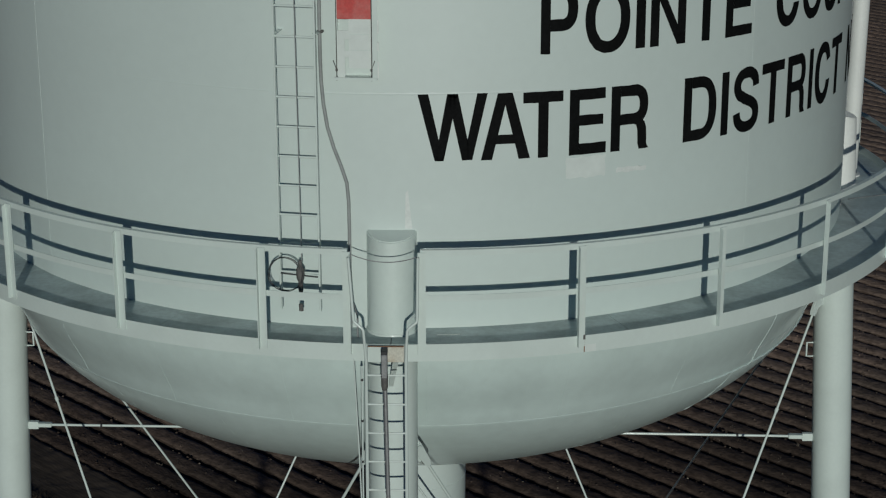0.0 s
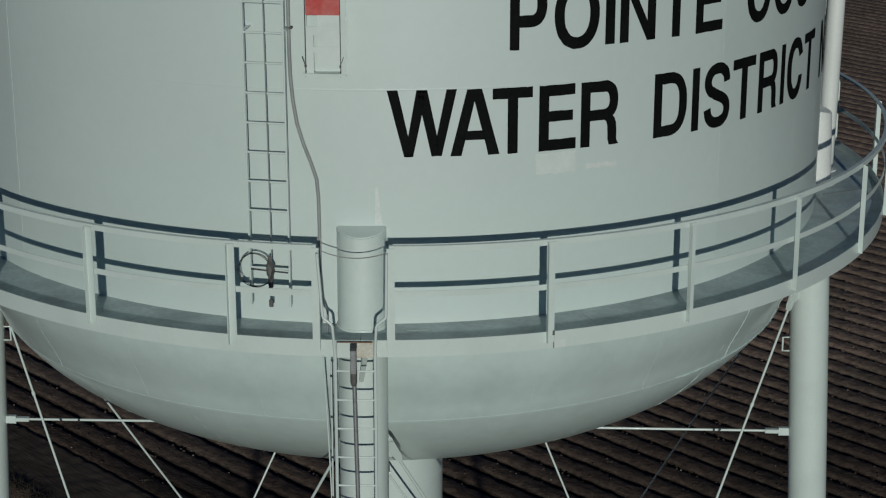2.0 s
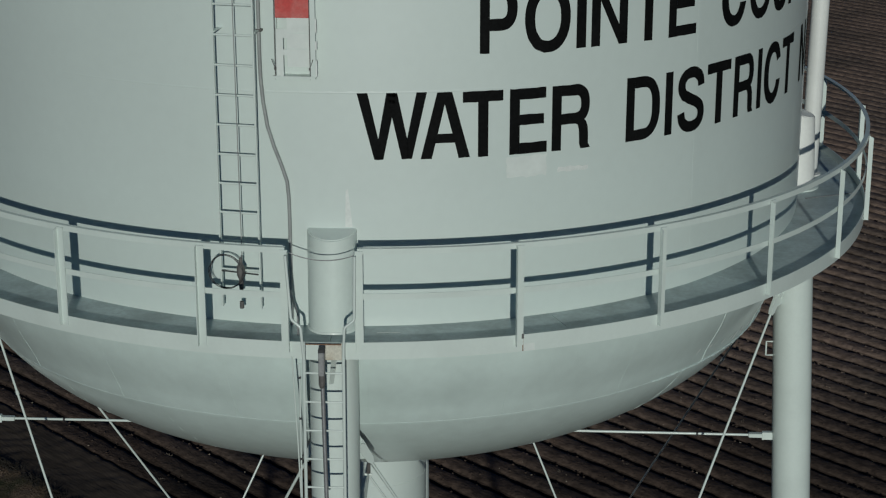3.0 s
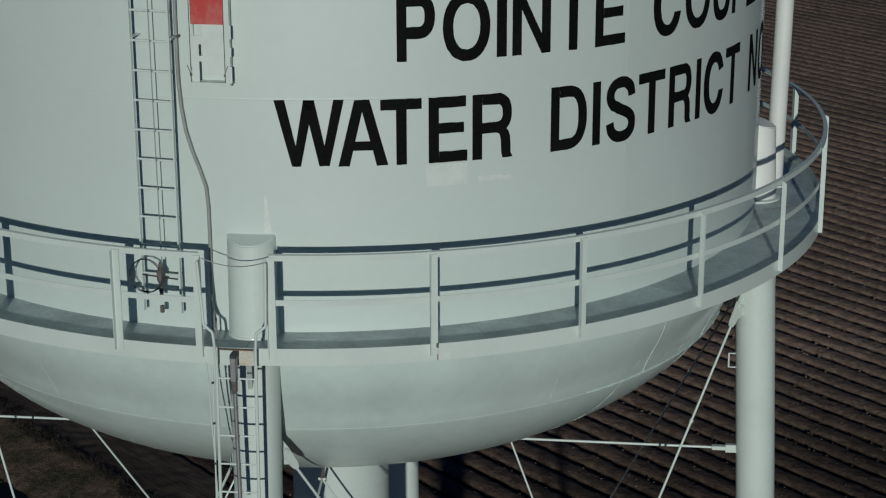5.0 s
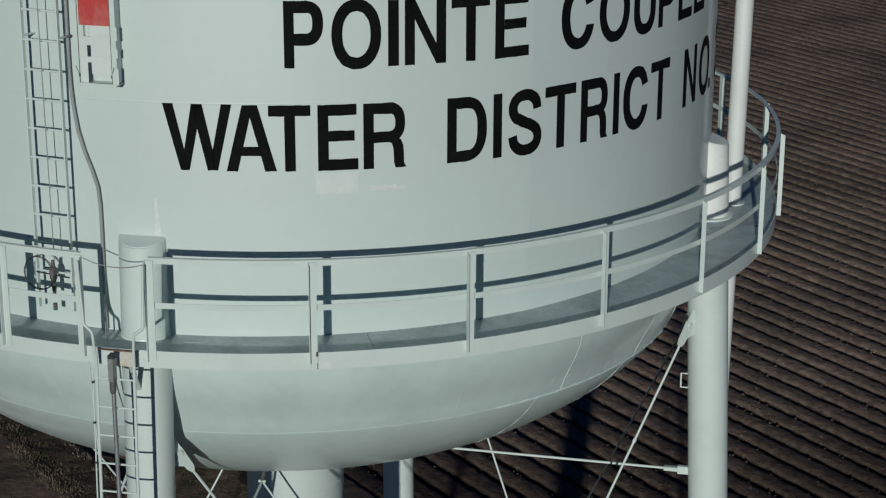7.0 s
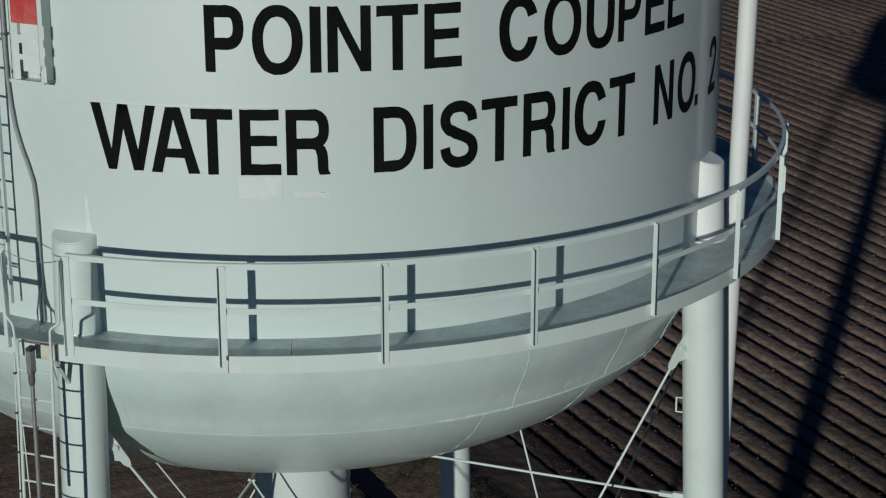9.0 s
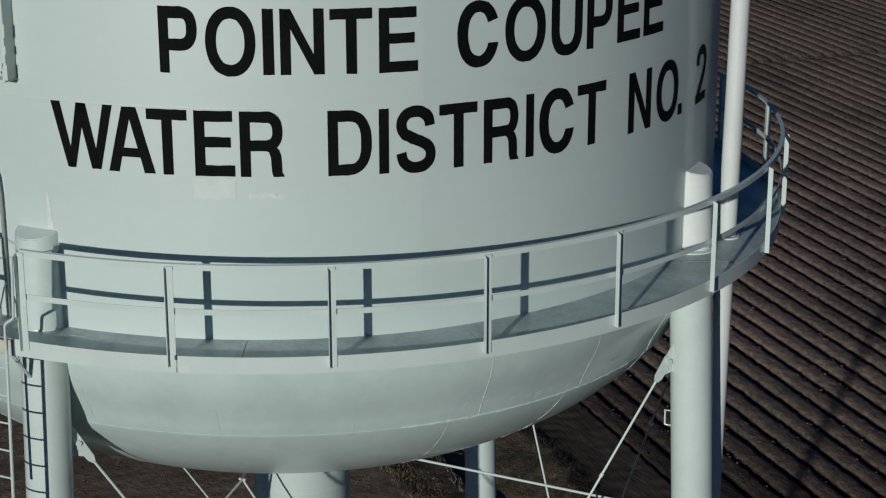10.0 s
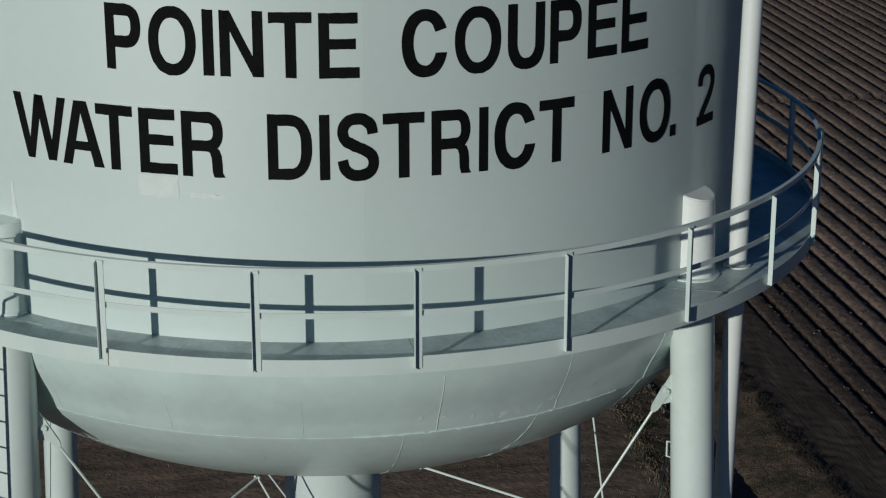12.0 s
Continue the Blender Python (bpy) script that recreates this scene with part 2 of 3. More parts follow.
part("roof", revolve(roof_profile, n=96), paint, tower)
GIRTH = 5.275


def bowl_z(r):
    """Height of the bowl; its upper course is flatter and meets the lower one in a slight break."""
    z = BOWL_Z - BOWL_D * math.sqrt(max(0.0, 1 - (r / R) ** 2))
    t = (r - GIRTH) / (R - GIRTH)
    if 0 < t < 1:
        z += 0.27 * t ** 0.7 * (1 - t)
    elif r < GIRTH:
        z -= 0.07 * math.exp(-((GIRTH - r) / 0.7)) * (GIRTH - r) / 0.7
    return z


bowl_profile = [(R * math.cos(radians(a)), bowl_z(R * math.cos(radians(a)))) for a in [0, 1.5, 3, 5, 7, 9, 11, 13, 15, 17, 19]] + [(GIRTH, bowl_z(GIRTH))]
bowl_profile += [(GIRTH * math.cos(radians(a)), bowl_z(GIRTH * math.cos(radians(a)))) for a in range(6, 86, 4)]
bowl = part("bowl", revolve(bowl_profile, n=160), sky_tinted_bowl_paint, tower)


def seam_strip(points, width, bm=None):
    return tube(points, width, 6, bm)


# weld seams: one girth and three uprights on the wall, one girth and meridians on the bowl
part("weld_seam", revolve([(R - 0.003, 32.525), (R + 0.0022, 32.551), (R + 0.0022, 32.559), (R - 0.003, 32.590)], n=160), paint, shell)
for az in UPRIGHTS:
    part("weld_seam", seam_strip([polar(wall_r(az) - 0.0048, az, z / 4) for z in range(121, 143)], 0.006), paint, shell)
rough = [a / 4 for a in range(-190, -40)]
part("rough_weld", seam_strip([polar(GIRTH + 0.004, a, bowl_z(GIRTH) - 0.004 + 0.012 * noise.noise(Vector((a * 0.9, 2, 0)))) for a in rough], [0.006 + 0.016 * max(0.0, noise.noise(Vector((a * 1.3, 0, 9)))) for a in rough]), sky_tinted_bowl_paint, bowl, "rough irregular weld bead")
part("weld_seam", seam_strip([polar(GIRTH - 0.002, a, bowl_z(GIRTH)) for a in range(-180, 181, 2)], 0.0035), sky_tinted_bowl_paint, bowl)
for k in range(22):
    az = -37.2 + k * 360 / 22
    part("weld_seam", seam_strip([polar(r, az, bowl_z(r)) for r in (5.62, 5.58, 5.52, 5.44, 5.35, 5.275)], 0.003 if -25 < az < -15 else 0.005 if -60 < az < 40 else 0.0016), sky_tinted_bowl_paint, bowl)
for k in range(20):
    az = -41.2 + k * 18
    part("weld_seam", seam_strip([polar(r, az, bowl_z(r)) for r in (5.275, 5.1, 4.9, 4.6, 4.2, 3.8, 3.3, 2.8, 2.2)], 0.006 if -60 < az < 40 else 0.0022), sky_tinted_bowl_paint, bowl)

scuff_rnd = np.random.RandomState(5)
for k in range(12):
    az, z0 = -39.0 + 2.2 * k + scuff_rnd.uniform(-0.8, 0.8), scuff_rnd.uniform(0.0, 0.09)
    wide, tall, lean = scuff_rnd.uniform(0.25, 0.9), scuff_rnd.uniform(0.008, 0.03), scuff_rnd.uniform(0.2, 0.7)
    bm = bmesh.new()
    rim = []
    for i in range(14):
        t = 2 * math.pi * i / 14
        grow = 0.7 + 0.5 * noise.noise(Vector((math.cos(t) * 2, math.sin(t) * 2, k * 3.1)))
        a = az + wide * math.cos(t) * grow
        r = GIRTH + 0.03 + 0.8 * z0 + (tall * math.sin(t) + lean * 0.03 * math.cos(t)) * grow
        rim.append(bm.verts.new(polar(r + 0.003, a, bowl_z(r) - 0.002)))
    bm.faces.new(rim)
    part("paint_scuff", bm, white_paint, bowl, "pale brushed scuff of paint")

# lettering
LINE_ONE = (("P", -74.04, -69.9), ("O", -69.05, -63.76), ("I", -63.02, -61.85), ("N", -61.2, -56.56), ("T", -55.96, -51.46), ("E", -50.75, -46.5),
            ("C", -42.0, -37.09), ("O", -36.21, -30.93), ("U", -30.13, -25.66), ("P", -24.95, -20.88), ("E", -19.95, -15.73), ("E", -15.04, -10.79))
LINE_TWO = (("W", -87.12, -79.7), ("A", -80.4, -75.05), ("T", -75.85, -71.4), ("E", -70.66, -66.34), ("R", -65.77, -61.06), ("D", -56.4, -51.65),
            ("I", -50.87, -49.79), ("S", -48.95, -44.53), ("T", -44.1, -39.6), ("R", -38.79, -34.32), ("I", -33.41, -32.35), ("C", -31.62, -26.66),
            ("T", -26.16, -21.64), ("N", -17.5, -12.95), ("O", -11.75, -6.27), (".", -6.16, -5.04), ("2", -0.37, 3.84))


def round_end(x0, y0, x1, y1, t0, t1, power=2.3, n=18):
    """Points on part of a rounded box, by angle in degrees."""
    cx, cy, rx, ry = (x0 + x1) / 2, (y0 + y1) / 2, (x1 - x0) / 2, (y1 - y0) / 2
    out = []
    for k in range(n + 1):
        t = radians(t0 + (t1 - t0) * k / n)
        c, d = math.cos(t), math.sin(t)
        out.append((cx + rx * math.copysign(abs(c) ** (2 / power), c), cy + ry * math.copysign(abs(d) ** (2 / power), d)))
    return out


def strip(outer, inner):
    return [[outer[k], outer[k + 1], inner[k + 1], inner[k]] for k in range(len(outer) - 1)]


def box(x0, y0, x1, y1):
    return [[(x0, y0), (x1, y0), (x1, y1), (x0, y1)]]


def brush(points, half_x, half_y, n=6):
    """A stroke of even breadth along a smooth line through points."""
    line = []
    for k in range(len(points) - 1):
        p = [Vector(points[min(max(k + j, 0), len(points) - 1)]) for j in (-1, 0, 1, 2)]
        for i in range(n + (k == len(points) - 2)):
            t = i / n
            line.append(0.5 * (2 * p[1] + (p[2] - p[0]) * t + (2 * p[0] - 5 * p[1] + 4 * p[2] - p[3]) * t * t + (3 * p[1] - p[0] - 3 * p[2] + p[3]) * t ** 3))
    left, right = [], []
    for k, q in enumerate(line):
        way = line[min(k + 1, len(line) - 1)] - line[max(k - 1, 0)]
        side = Vector((-way.y / half_y, way.x / half_x)).normalized()
        left.append((q.x + side.x * half_x, q.y + side.y * half_y))
        right.append((q.x - side.x * half_x, q.y - side.y * half_y))
    return strip(left, right)


def leaned(t0, t1, b0, b1, y0=0.0, y1=1.0):
    return [[(b0, y0), (b1, y0), (t1, y1), (t0, y1)]]


def bowed(x0, y0, x1, y1, sx, sy, from_x):
    """The round right side of P, R or D: two bars and the bend that joins them."""
    w, xi = x1 - from_x, x1 - sx
    bend = strip(round_end(x1 - 2 * w, y0, x1, y1, -90, 90), round_end(2 * from_x - xi, y0 + sy, xi, y1 - sy, -90, 90, 2.8))
    return box(x0, y1 - sy, from_x, y1) + box(x0, y0, from_x, y0 + sy) + bend


WHOLE = (round_end(0, 0, 1, 1, 0, 360, 2.15, 48), round_end(0.215, 0.17, 0.785, 0.83, 0, 360, 2.15, 48))
OPEN = (round_end(0, 0, 1.02, 1, 22, 345, 2.2, 44), round_end(0.26, 0.175, 0.77, 0.825, 28, 336, 2.2, 44))
SHAPES = {
    "I": box(0, 0, 1, 1),
    ".": box(0, 0, 1, 1),
    "P": box(0, 0, 0.26, 1) + bowed(0.26, 0.335, 1.0, 1.0, 0.275, 0.182, 0.56),
    "R": box(0, 0, 0.24, 1) + bowed(0.24, 0.395, 0.975, 1.0, 0.235, 0.17, 0.60)
         + strip([(0.50, 0.56), (0.80, 0.475), (0.885, 0.42), (0.93, 0.33), (0.945, 0.20), (0.945, 0.07), (1.0, 0.0)],
                 [(0.50, 0.395), (0.60, 0.395), (0.66, 0.375), (0.695, 0.30), (0.705, 0.20), (0.71, 0.08), (0.745, 0.0)]),
    "D": box(0, 0, 0.235, 1) + bowed(0.235, 0.0, 1.0, 1.0, 0.245, 0.172, 0.46),
    "O": strip(*WHOLE),
    "C": strip(*OPEN),
    "U": box(0, 0.42, 0.255, 1) + box(0.745, 0.42, 1, 1) + strip(round_end(0, 0, 1, 0.84, -180, 0, 2.4), round_end(0.255, 0.172, 0.745, 0.668, -180, 0, 2.2)),
    "N": box(0, 0, 0.24, 1) + box(0.76, 0, 1, 1) + leaned(0.01, 0.24, 0.76, 0.99),
    "T": box(0, 0.836, 1, 1) + box(0.375, 0, 0.63, 0.836),
    "E": box(0, 0, 0.265, 1) + box(0.265, 0.835, 0.965, 1) + box(0.265, 0.445, 0.915, 0.605) + box(0.265, 0, 1, 0.17),
    "A": leaned(0.335, 0.545, 0, 0.225) + leaned(0.425, 0.635, 0.77, 1) + box(0.2, 0.235, 0.8, 0.375),
    "W": leaned(0, 0.15, 0.24, 0.37) + leaned(0.42, 0.575, 0.245, 0.37) + leaned(0.42, 0.575, 0.635, 0.775) + leaned(0.85, 1.0, 0.65, 0.78),
    "S": brush([(0.85, 0.69), (0.81, 0.81), (0.66, 0.895), (0.48, 0.915), (0.28, 0.885), (0.155, 0.80), (0.13, 0.70), (0.20, 0.60), (0.38, 0.53), (0.62, 0.465), (0.81, 0.385), (0.868, 0.28),
                (0.82, 0.17), (0.68, 0.105), (0.5, 0.085), (0.31, 0.11), (0.17, 0.19), (0.12, 0.31)], 0.128, 0.084),
    "2": brush([(0.13, 0.67), (0.16, 0.80), (0.30, 0.89), (0.5, 0.915), (0.72, 0.88), (0.86, 0.77), (0.86, 0.65), (0.74, 0.50), (0.50, 0.34), (0.28, 0.19), (0.16, 0.06)], 0.13, 0.084) + box(0.0, 0, 1, 0.155),
}


def letter(ch, a0, a1, z0, z1):
    bm = bmesh.new()
    for shape in SHAPES[ch]:
        bm.faces.new([bm.verts.new((x, y, 0)) for x, y in shape])
    x0, x1, y0, y1 = 0.0, 1.0, 0.0, 1.0
    bmesh.ops.triangulate(bm, faces=bm.faces[:])
    for k in range(1, 7):
        x = x0 + (x1 - x0) * k / 7
        bmesh.ops.bisect_plane(bm, geom=bm.verts[:] + bm.edges[:] + bm.faces[:], plane_co=(x, 0, 0), plane_no=(1, 0, 0))
    for v in bm.verts:
        u = (v.co.x - x0) / (x1 - x0)
        az, z = a0 + (a1 - a0) * u, z0 + (z1 - z0) * (v.co.y - y0) / (y1 - y0)
        wob = noise.noise(Vector((az * 2.1, z * 9, 3))) * 0.006
        v.co = polar(wall_r(az) + (0.007 if ch == "T" else 0.005), az + wob * 4, z + wob)
    bmesh.ops.remove_doubles(bm, verts=bm.verts[:], dist=0.0005)
    bmesh.ops.recalc_face_normals(bm, faces=bm.faces[:])
    for f in bm.faces:
        f.smooth = False
    me = bpy.data.meshes.new("letter")
    bm.to_mesh(me)
    bm.free()
    link_mesh("letter", me, black_paint, shell, "black painted letter")


for ch, a0, a1 in LINE_ONE:
    drop = 0.04 * min(1.0, (a0 + 74) / 24)
    over = 0.024 if ch in "OCU" else 0.0
    letter(ch, a0, a1, 32.932 - drop * 0.8 - over, 33.635 - drop * 1.2 + 0.5 * over * (ch != "U"))
for ch, a0, a1 in LINE_TWO:
    drop = 0.035 * min(1.0, (a0 + 87) / 40)
    over = 0.018 if ch in "OCS" else 0.0
    letter(ch, a0, a1, 31.838 - drop - over, 31.93 if ch == "." else 32.552 - drop * 1.2 + over)


def wall_patch(name, a0, a1, z0, z1, mat, ragged=0.02, out=0.004, label=""):
    """A coat of paint on the wall with uneven edges."""
    bm = bmesh.new()
    n, rows = 10, 5
    grid = []
    for j in range(rows + 1):
        row = []
        for i in range(n + 1):
            e = ragged * (noise.noise(Vector((i * 0.9 + a0, j * 0.8, z0))) if i in (0, n) or j in (0, rows) else 0)
            row.append(bm.verts.new(polar(R + out, a0 + (a1 - a0) * i / n + e * 10 * (i in (0, n)), z0 + (z1 - z0) * j / rows + e * (j in (0, rows)))))
        grid.append(row)
    for j in range(rows):
        for i in range(n):
            bm.faces.new((grid[j][i], grid[j][i + 1], grid[j + 1][i + 1], grid[j + 1][i]))
    part(name, bm, mat, shell, label)


wall_patch("paint_patch", -71.0, -66.3, 31.57, 31.80, fresh_paint, 0.02, 0.004, "whiter touched-up patch below the lettering")
wall_patch("paint_patch", -65.0, -61.2, 31.58, 31.63, white_paint, 0.02, 0.004, "thin white touched-up streak")

# pale wedge of colour for the glint on the wall above the front leg
bm = bmesh.new()
tri = [bm.verts.new(polar(R + 0.003, a, z)) for a, z in ((-88.55, 31.10), (-87.75, 31.10), (-88.2, 31.52), (-88.45, 31.50))]
bm.faces.new(tri)
part("painted_glint", bm, white_paint, shell, "pale glint painted on the wall above the leg cap")

# legs with capped tops, bracket plates and small handles
BR_Z, BR_LOW, STRUT_Z = 28.50, 15.6, 26.33
for az in LEG_AZ:
    low = leg_axis(az, GZ + 0.4)
    leg = part("leg", tube([leg_axis(az, z) for z in (GZ + 0.4, 8, 16.5, 22, 26, 28, 29, DECK_Z - 0.02)], LEG_R, 40), steel_paint, tower, "round tubular leg")
    # the leg's upper end stands on the deck and is closed by a slightly sloping plate
    bm = tube([leg_axis(az, z) for z in (DECK_Z - 0.02, 30.5, 31, 31.4)], LEG_R, 40)
    nrm = (Vector((0, 0, 1)) + polar(1, az, 0) * 0.28).normalized()
    got = bmesh.ops.bisect_plane(bm, geom=bm.verts[:] + bm.edges[:] + bm.faces[:], plane_co=polar(R, az, STUB_Z[az]), plane_no=nrm, clear_outer=True)
    rim = [e for e in got["geom_cut"] if isinstance(e, bmesh.types.BMEdge)]
    bmesh.ops.contextual_create(bm, geom=rim)
    bmesh.ops.bevel(bm, geom=rim, offset=0.012, segments=2, affect="EDGES")
    part("leg_top", bm, primer_paint if az == 0.0 else steel_paint, leg, "whiter repainted leg top" if az == 0.0 else "capped leg top")
    c = leg_axis(az, DECK_Z)
    lip = 0.055 if az == 0.0 else 0.012
    part("foot_ring", tube([c + Vector((0, 0, h)) for h in (0.0, 0.018, 0.028)], [LEG_R + lip, LEG_R + lip, LEG_R + lip * 0.4], 40), steel_paint, leg)
    part("footing", block(pose(low.x, low.y, GZ + 0.2, 0, 0, az), 1.3, 1.3, 0.44, bevel=0.03), concrete, leg, "concrete footing")
    for turn in (-1, 1):
        for z, down in ((BR_Z, True), (STRUT_Z, False)):
            c = leg_axis(az, z)
            if turn > 0 and not down:
                continue
            way = (leg_axis(LEG_AZ[(LEG_AZ.index(az) + turn) % 4], BR_LOW) - c).normalized() if down else polar(-1, az, 0)
            flat = Vector((way.x, way.y, 0)).normalized()
            up = Vector((0, 0, 1))
            a = c + flat * (LEG_R - 0.02)
            if down:
                perp = (up - way * way.z).normalized()
                pin = a + flat * 0.09 + up * 0.02
                cs = [a - flat * 0.03 + up * 0.25, a + flat * 0.03 + up * 0.23, pin + flat * 0.075 - up * 0.01, pin + way * 0.18 + perp * 0.05, pin + way * 0.18 - perp * 0.05, a - flat * 0.03 - up * 0.12]
                part("bracket_plate", plate(cs, 0.02), steel_paint, leg, "painted gusset plate")
                pin = a + flat * 0.09 + up * 0.02
                side = flat.cross(up)
                part("pin", tube([pin - side * 0.05, pin + side * 0.05], 0.035, 14), steel_paint, leg)
            else:
                cs = [a + up * 0.055, a + flat * 0.16 + up * 0.055, a + flat * 0.16 - up * 0.055, a - up * 0.055]
                part("strut_lug", plate(cs, 0.06), steel_paint, leg)
    # small square handle on the side of the leg
    t = polar(-1, az, 0)
    h = leg_axis(az, 27.64) + t * (LEG_R - 0.01)
    ring = [h + Vector((0, 0, 0.10)), h + t * 0.10 + Vector((0, 0, 0.10)), h + t * 0.10 - Vector((0, 0, 0.10)), h - Vector((0, 0, 0.10))]
    part("handle", tube(ring, 0.014, 8), steel_paint, leg)

# rods between the legs
for k, az in enumerate(LEG_AZ):
    nxt = LEG_AZ[(k + 1) % 4]
    for a0, a1 in ((az, nxt), (nxt, az)):
        c, e = leg_axis(a0, BR_Z), leg_axis(a1, BR_LOW)
        way = (e - c).normalized()
        flat = Vector((way.x, way.y, 0)).normalized()
        s = c + flat * (LEG_R + 0.07) + Vector((0, 0, 0.02))
        way = (e - s).normalized()
        rod = part("brace_rod", tube([s + way * 0.25, e], 0.0165 if (a0, a1) != (LEG_AZ[1], LEG_AZ[2]) else 0.0145, 10), steel_paint if (a0, a1) != (LEG_AZ[1], LEG_AZ[2]) else conduit_grey, tower, "thin diagonal tie rod")
        side, up = frame_of(way)
        part("clevis", plate([s + up * 0.06 - way * 0.04, s + way * 0.24 + up * 0.045, s + way * 0.30 + up * 0.02, s + way * 0.30 - up * 0.02, s + way * 0.24 - up * 0.045, s - up * 0.06 - way * 0.04], 0.05), steel_paint, rod)
        part("coupling", tube([s + way * 1.65, s + way * 1.70], 0.025, 10), rod.data.materials[0], rod)
    c, e = leg_axis(az, STRUT_Z - (0.9 if az == -90.0 else 0.0)), polar(1.6, az, 26.36)
    way = (e - c).normalized()
    strut = part("strut_rod", tube([c + way * 0.5, e], 0.018, 10), steel_paint, tower, "thin painted horizontal rod from leg to riser")
    for p, w in ((c, way),):
        part("clevis", block(look(p + w * 0.50, p + w * 2), 0.085, 0.06, 0.20, bevel=0.01), steel_paint, strut)
        part("coupling", tube([p + w * 1.30, p + w * 1.33], 0.027, 10), dark_rubber, strut)

# riser pipe under the bowl
riser = part("riser_pipe", revolve([(0.68, GZ), (0.68, 24.4), (0.685, 25.6), (0.69, 26.2), (0.72, 26.6), (0.82, 26.78), (1.05, 26.82)], n=48), paint, tower, "wide riser pipe flaring into the bowl")
part("weld_seam", seam_strip([polar(0.684, a, 25.75) for a in range(-180, 181, 10)], 0.008), paint, riser)
for az in LEG_AZ:
    # the inner ends of the horizontal rods hang in fittings under the bowl
    e = polar(1.6, az, 26.36)
    lug = part("rod_fitting", tube([e, e + polar(-0.12, az, 0.12), polar(1.45, az, bowl_z(1.45) - 0.01)], [0.03, 0.022, 0.022], 8), brown_grey, tower, "weathered rod fitting under the bowl")
    part("pin", tube([e - polar(0.05, az + 90, 0), e + polar(0.05, az + 90, 0)], 0.02, 8), steel_paint, lug)
part("tie_rod", tube([polar(1.6, -90, 26.36), leg_axis(0, 16.0)], 0.014, 8), steel_paint, tower, "thin painted tie rod")

# ---- balcony ----
balcony = empty("balcony", (0, 0, DECK_Z), label="narrow painted steel balcony ring with toe channel and railing", category="balcony")
for k in range(15):
    a0 = -90.2 + 24 * k
    part("deck_plate", arc_bar(R - 0.11, RB - 0.012, DECK_Z - 0.008, DECK_Z, a0 + 0.03, a0 + 23.97, 16), deck_paint, balcony)
part("toe_channel", arc_bar(RB - 0.010, RB, 29.90, 30.088, n=192), steel_paint, balcony)
part("channel_flange", arc_bar(RB - 0.075, RB - 0.012, 29.90, 29.908, n=192), steel_paint, balcony)
for az in [-82.5 + 15 * k for k in range(24)]:
    part("deck_bracket", plate([polar(R, az, 29.60), polar(R, az, DECK_Z - 0.01), polar(RB - 0.02, az, DECK_Z - 0.01), polar(RB - 0.02, az, 29.90)], 0.01), steel_paint, balcony)
part("deck_bracket", plate([polar(5.96, 2.6, 29.74), polar(5.96, 2.6, DECK_Z - 0.01), polar(RB - 0.02, 2.6, DECK_Z - 0.01), polar(RB - 0.02, 2.6, 29.90)], 0.012), steel_paint, balcony)
RAIL_Z, MID_Z = 31.05, 30.56


def sag(az):
    """The railing dips a little towards the overflow pipe."""
    return 0.035 * max(0.0, math.cos(radians(az)))


def lower(bm):
    for v in bm.verts:
        v.co.z -= sag(math.degrees(math.atan2(v.co.y, v.co.x)))


bm = arc_bar(RB - 0.012, RB - 0.004, RAIL_Z, RAIL_Z + 0.062, -87.3, 266.1, 190)
arc_bar(RB - 0.056, RB - 0.012, RAIL_Z + 0.054, RAIL_Z + 0.062, -87.3, 266.1, 190, bm)
lower(bm)
part("top_rail", bm, steel_paint, balcony)
bm = arc_bar(RB - 0.022, RB - 0.014, MID_Z, MID_Z + 0.062, -87.3, 266.1, 190)
lower(bm)
part("mid_rail", bm, steel_paint, balcony)


def post_mesh(mirror=1):
    """An angle-iron post at the foot of x outwards, with its outer flange on one side."""
    bm = bmesh.new()
    prof = [(0.0, -0.040), (0.058, -0.040), (0.058, -0.032), (0.008, -0.032), (0.008, 0.045), (0.0, 0.045)]
    lo = [bm.verts.new((x, y * mirror, 29.985)) for x, y in prof]
    hi = [bm.verts.new((x, y * mirror, 31.09 - x * 0.45)) for x, y in prof]
    bm.faces.new(lo[::-1])
    bm.faces.new(hi)
    for i in range(6):
        j = (i + 1) % 6
        bm.faces.new((lo[i], lo[j], hi[j], hi[i]))
    bmesh.ops.recalc_face_normals(bm, faces=bm.faces)
    me = bpy.data.meshes.new("post")
    bm.to_mesh(me)
    bm.free()
    me.materials.append(steel_paint)
    return me


post_me = post_mesh()
turned_me = post_mesh(-1)
for az in POSTS:
    ob = link_mesh("post", turned_me if az == -93.95 else post_me, None, balcony)
    ob.matrix_basis = pose(0, 0, -sag(az), 0, 0, az) @ pose(RB + 0.002, 0, 0)
part("rust_spot", tube([polar(RB + 0.012, -72.0, 30.05), polar(RB + 0.004, -72.0, 30.10)], 0.013, 8), brown_grey, balcony, "small rusty bolt head")

part("paint_patch", arc_bar(RB + 0.0002, RB + 0.0008, 29.902, 29.985, -71.9, -70.8, 3), fresh_paint, balcony, "whiter touched-up patch on the toe channel")
part("rust_streak", arc_bar(RB + 0.0002, RB + 0.001, 29.902, 30.05, -72.0, -71.9, 1), rust_brown, balcony, "thin rust streak below the bolt")
part("scrape", arc_bar(5.92, 5.935, DECK_Z + 0.002, DECK_Z + 0.004, -85.6, -83.2, 4), fresh_paint, balcony, "thin pale scrape on the deck")

balcony.location += RING

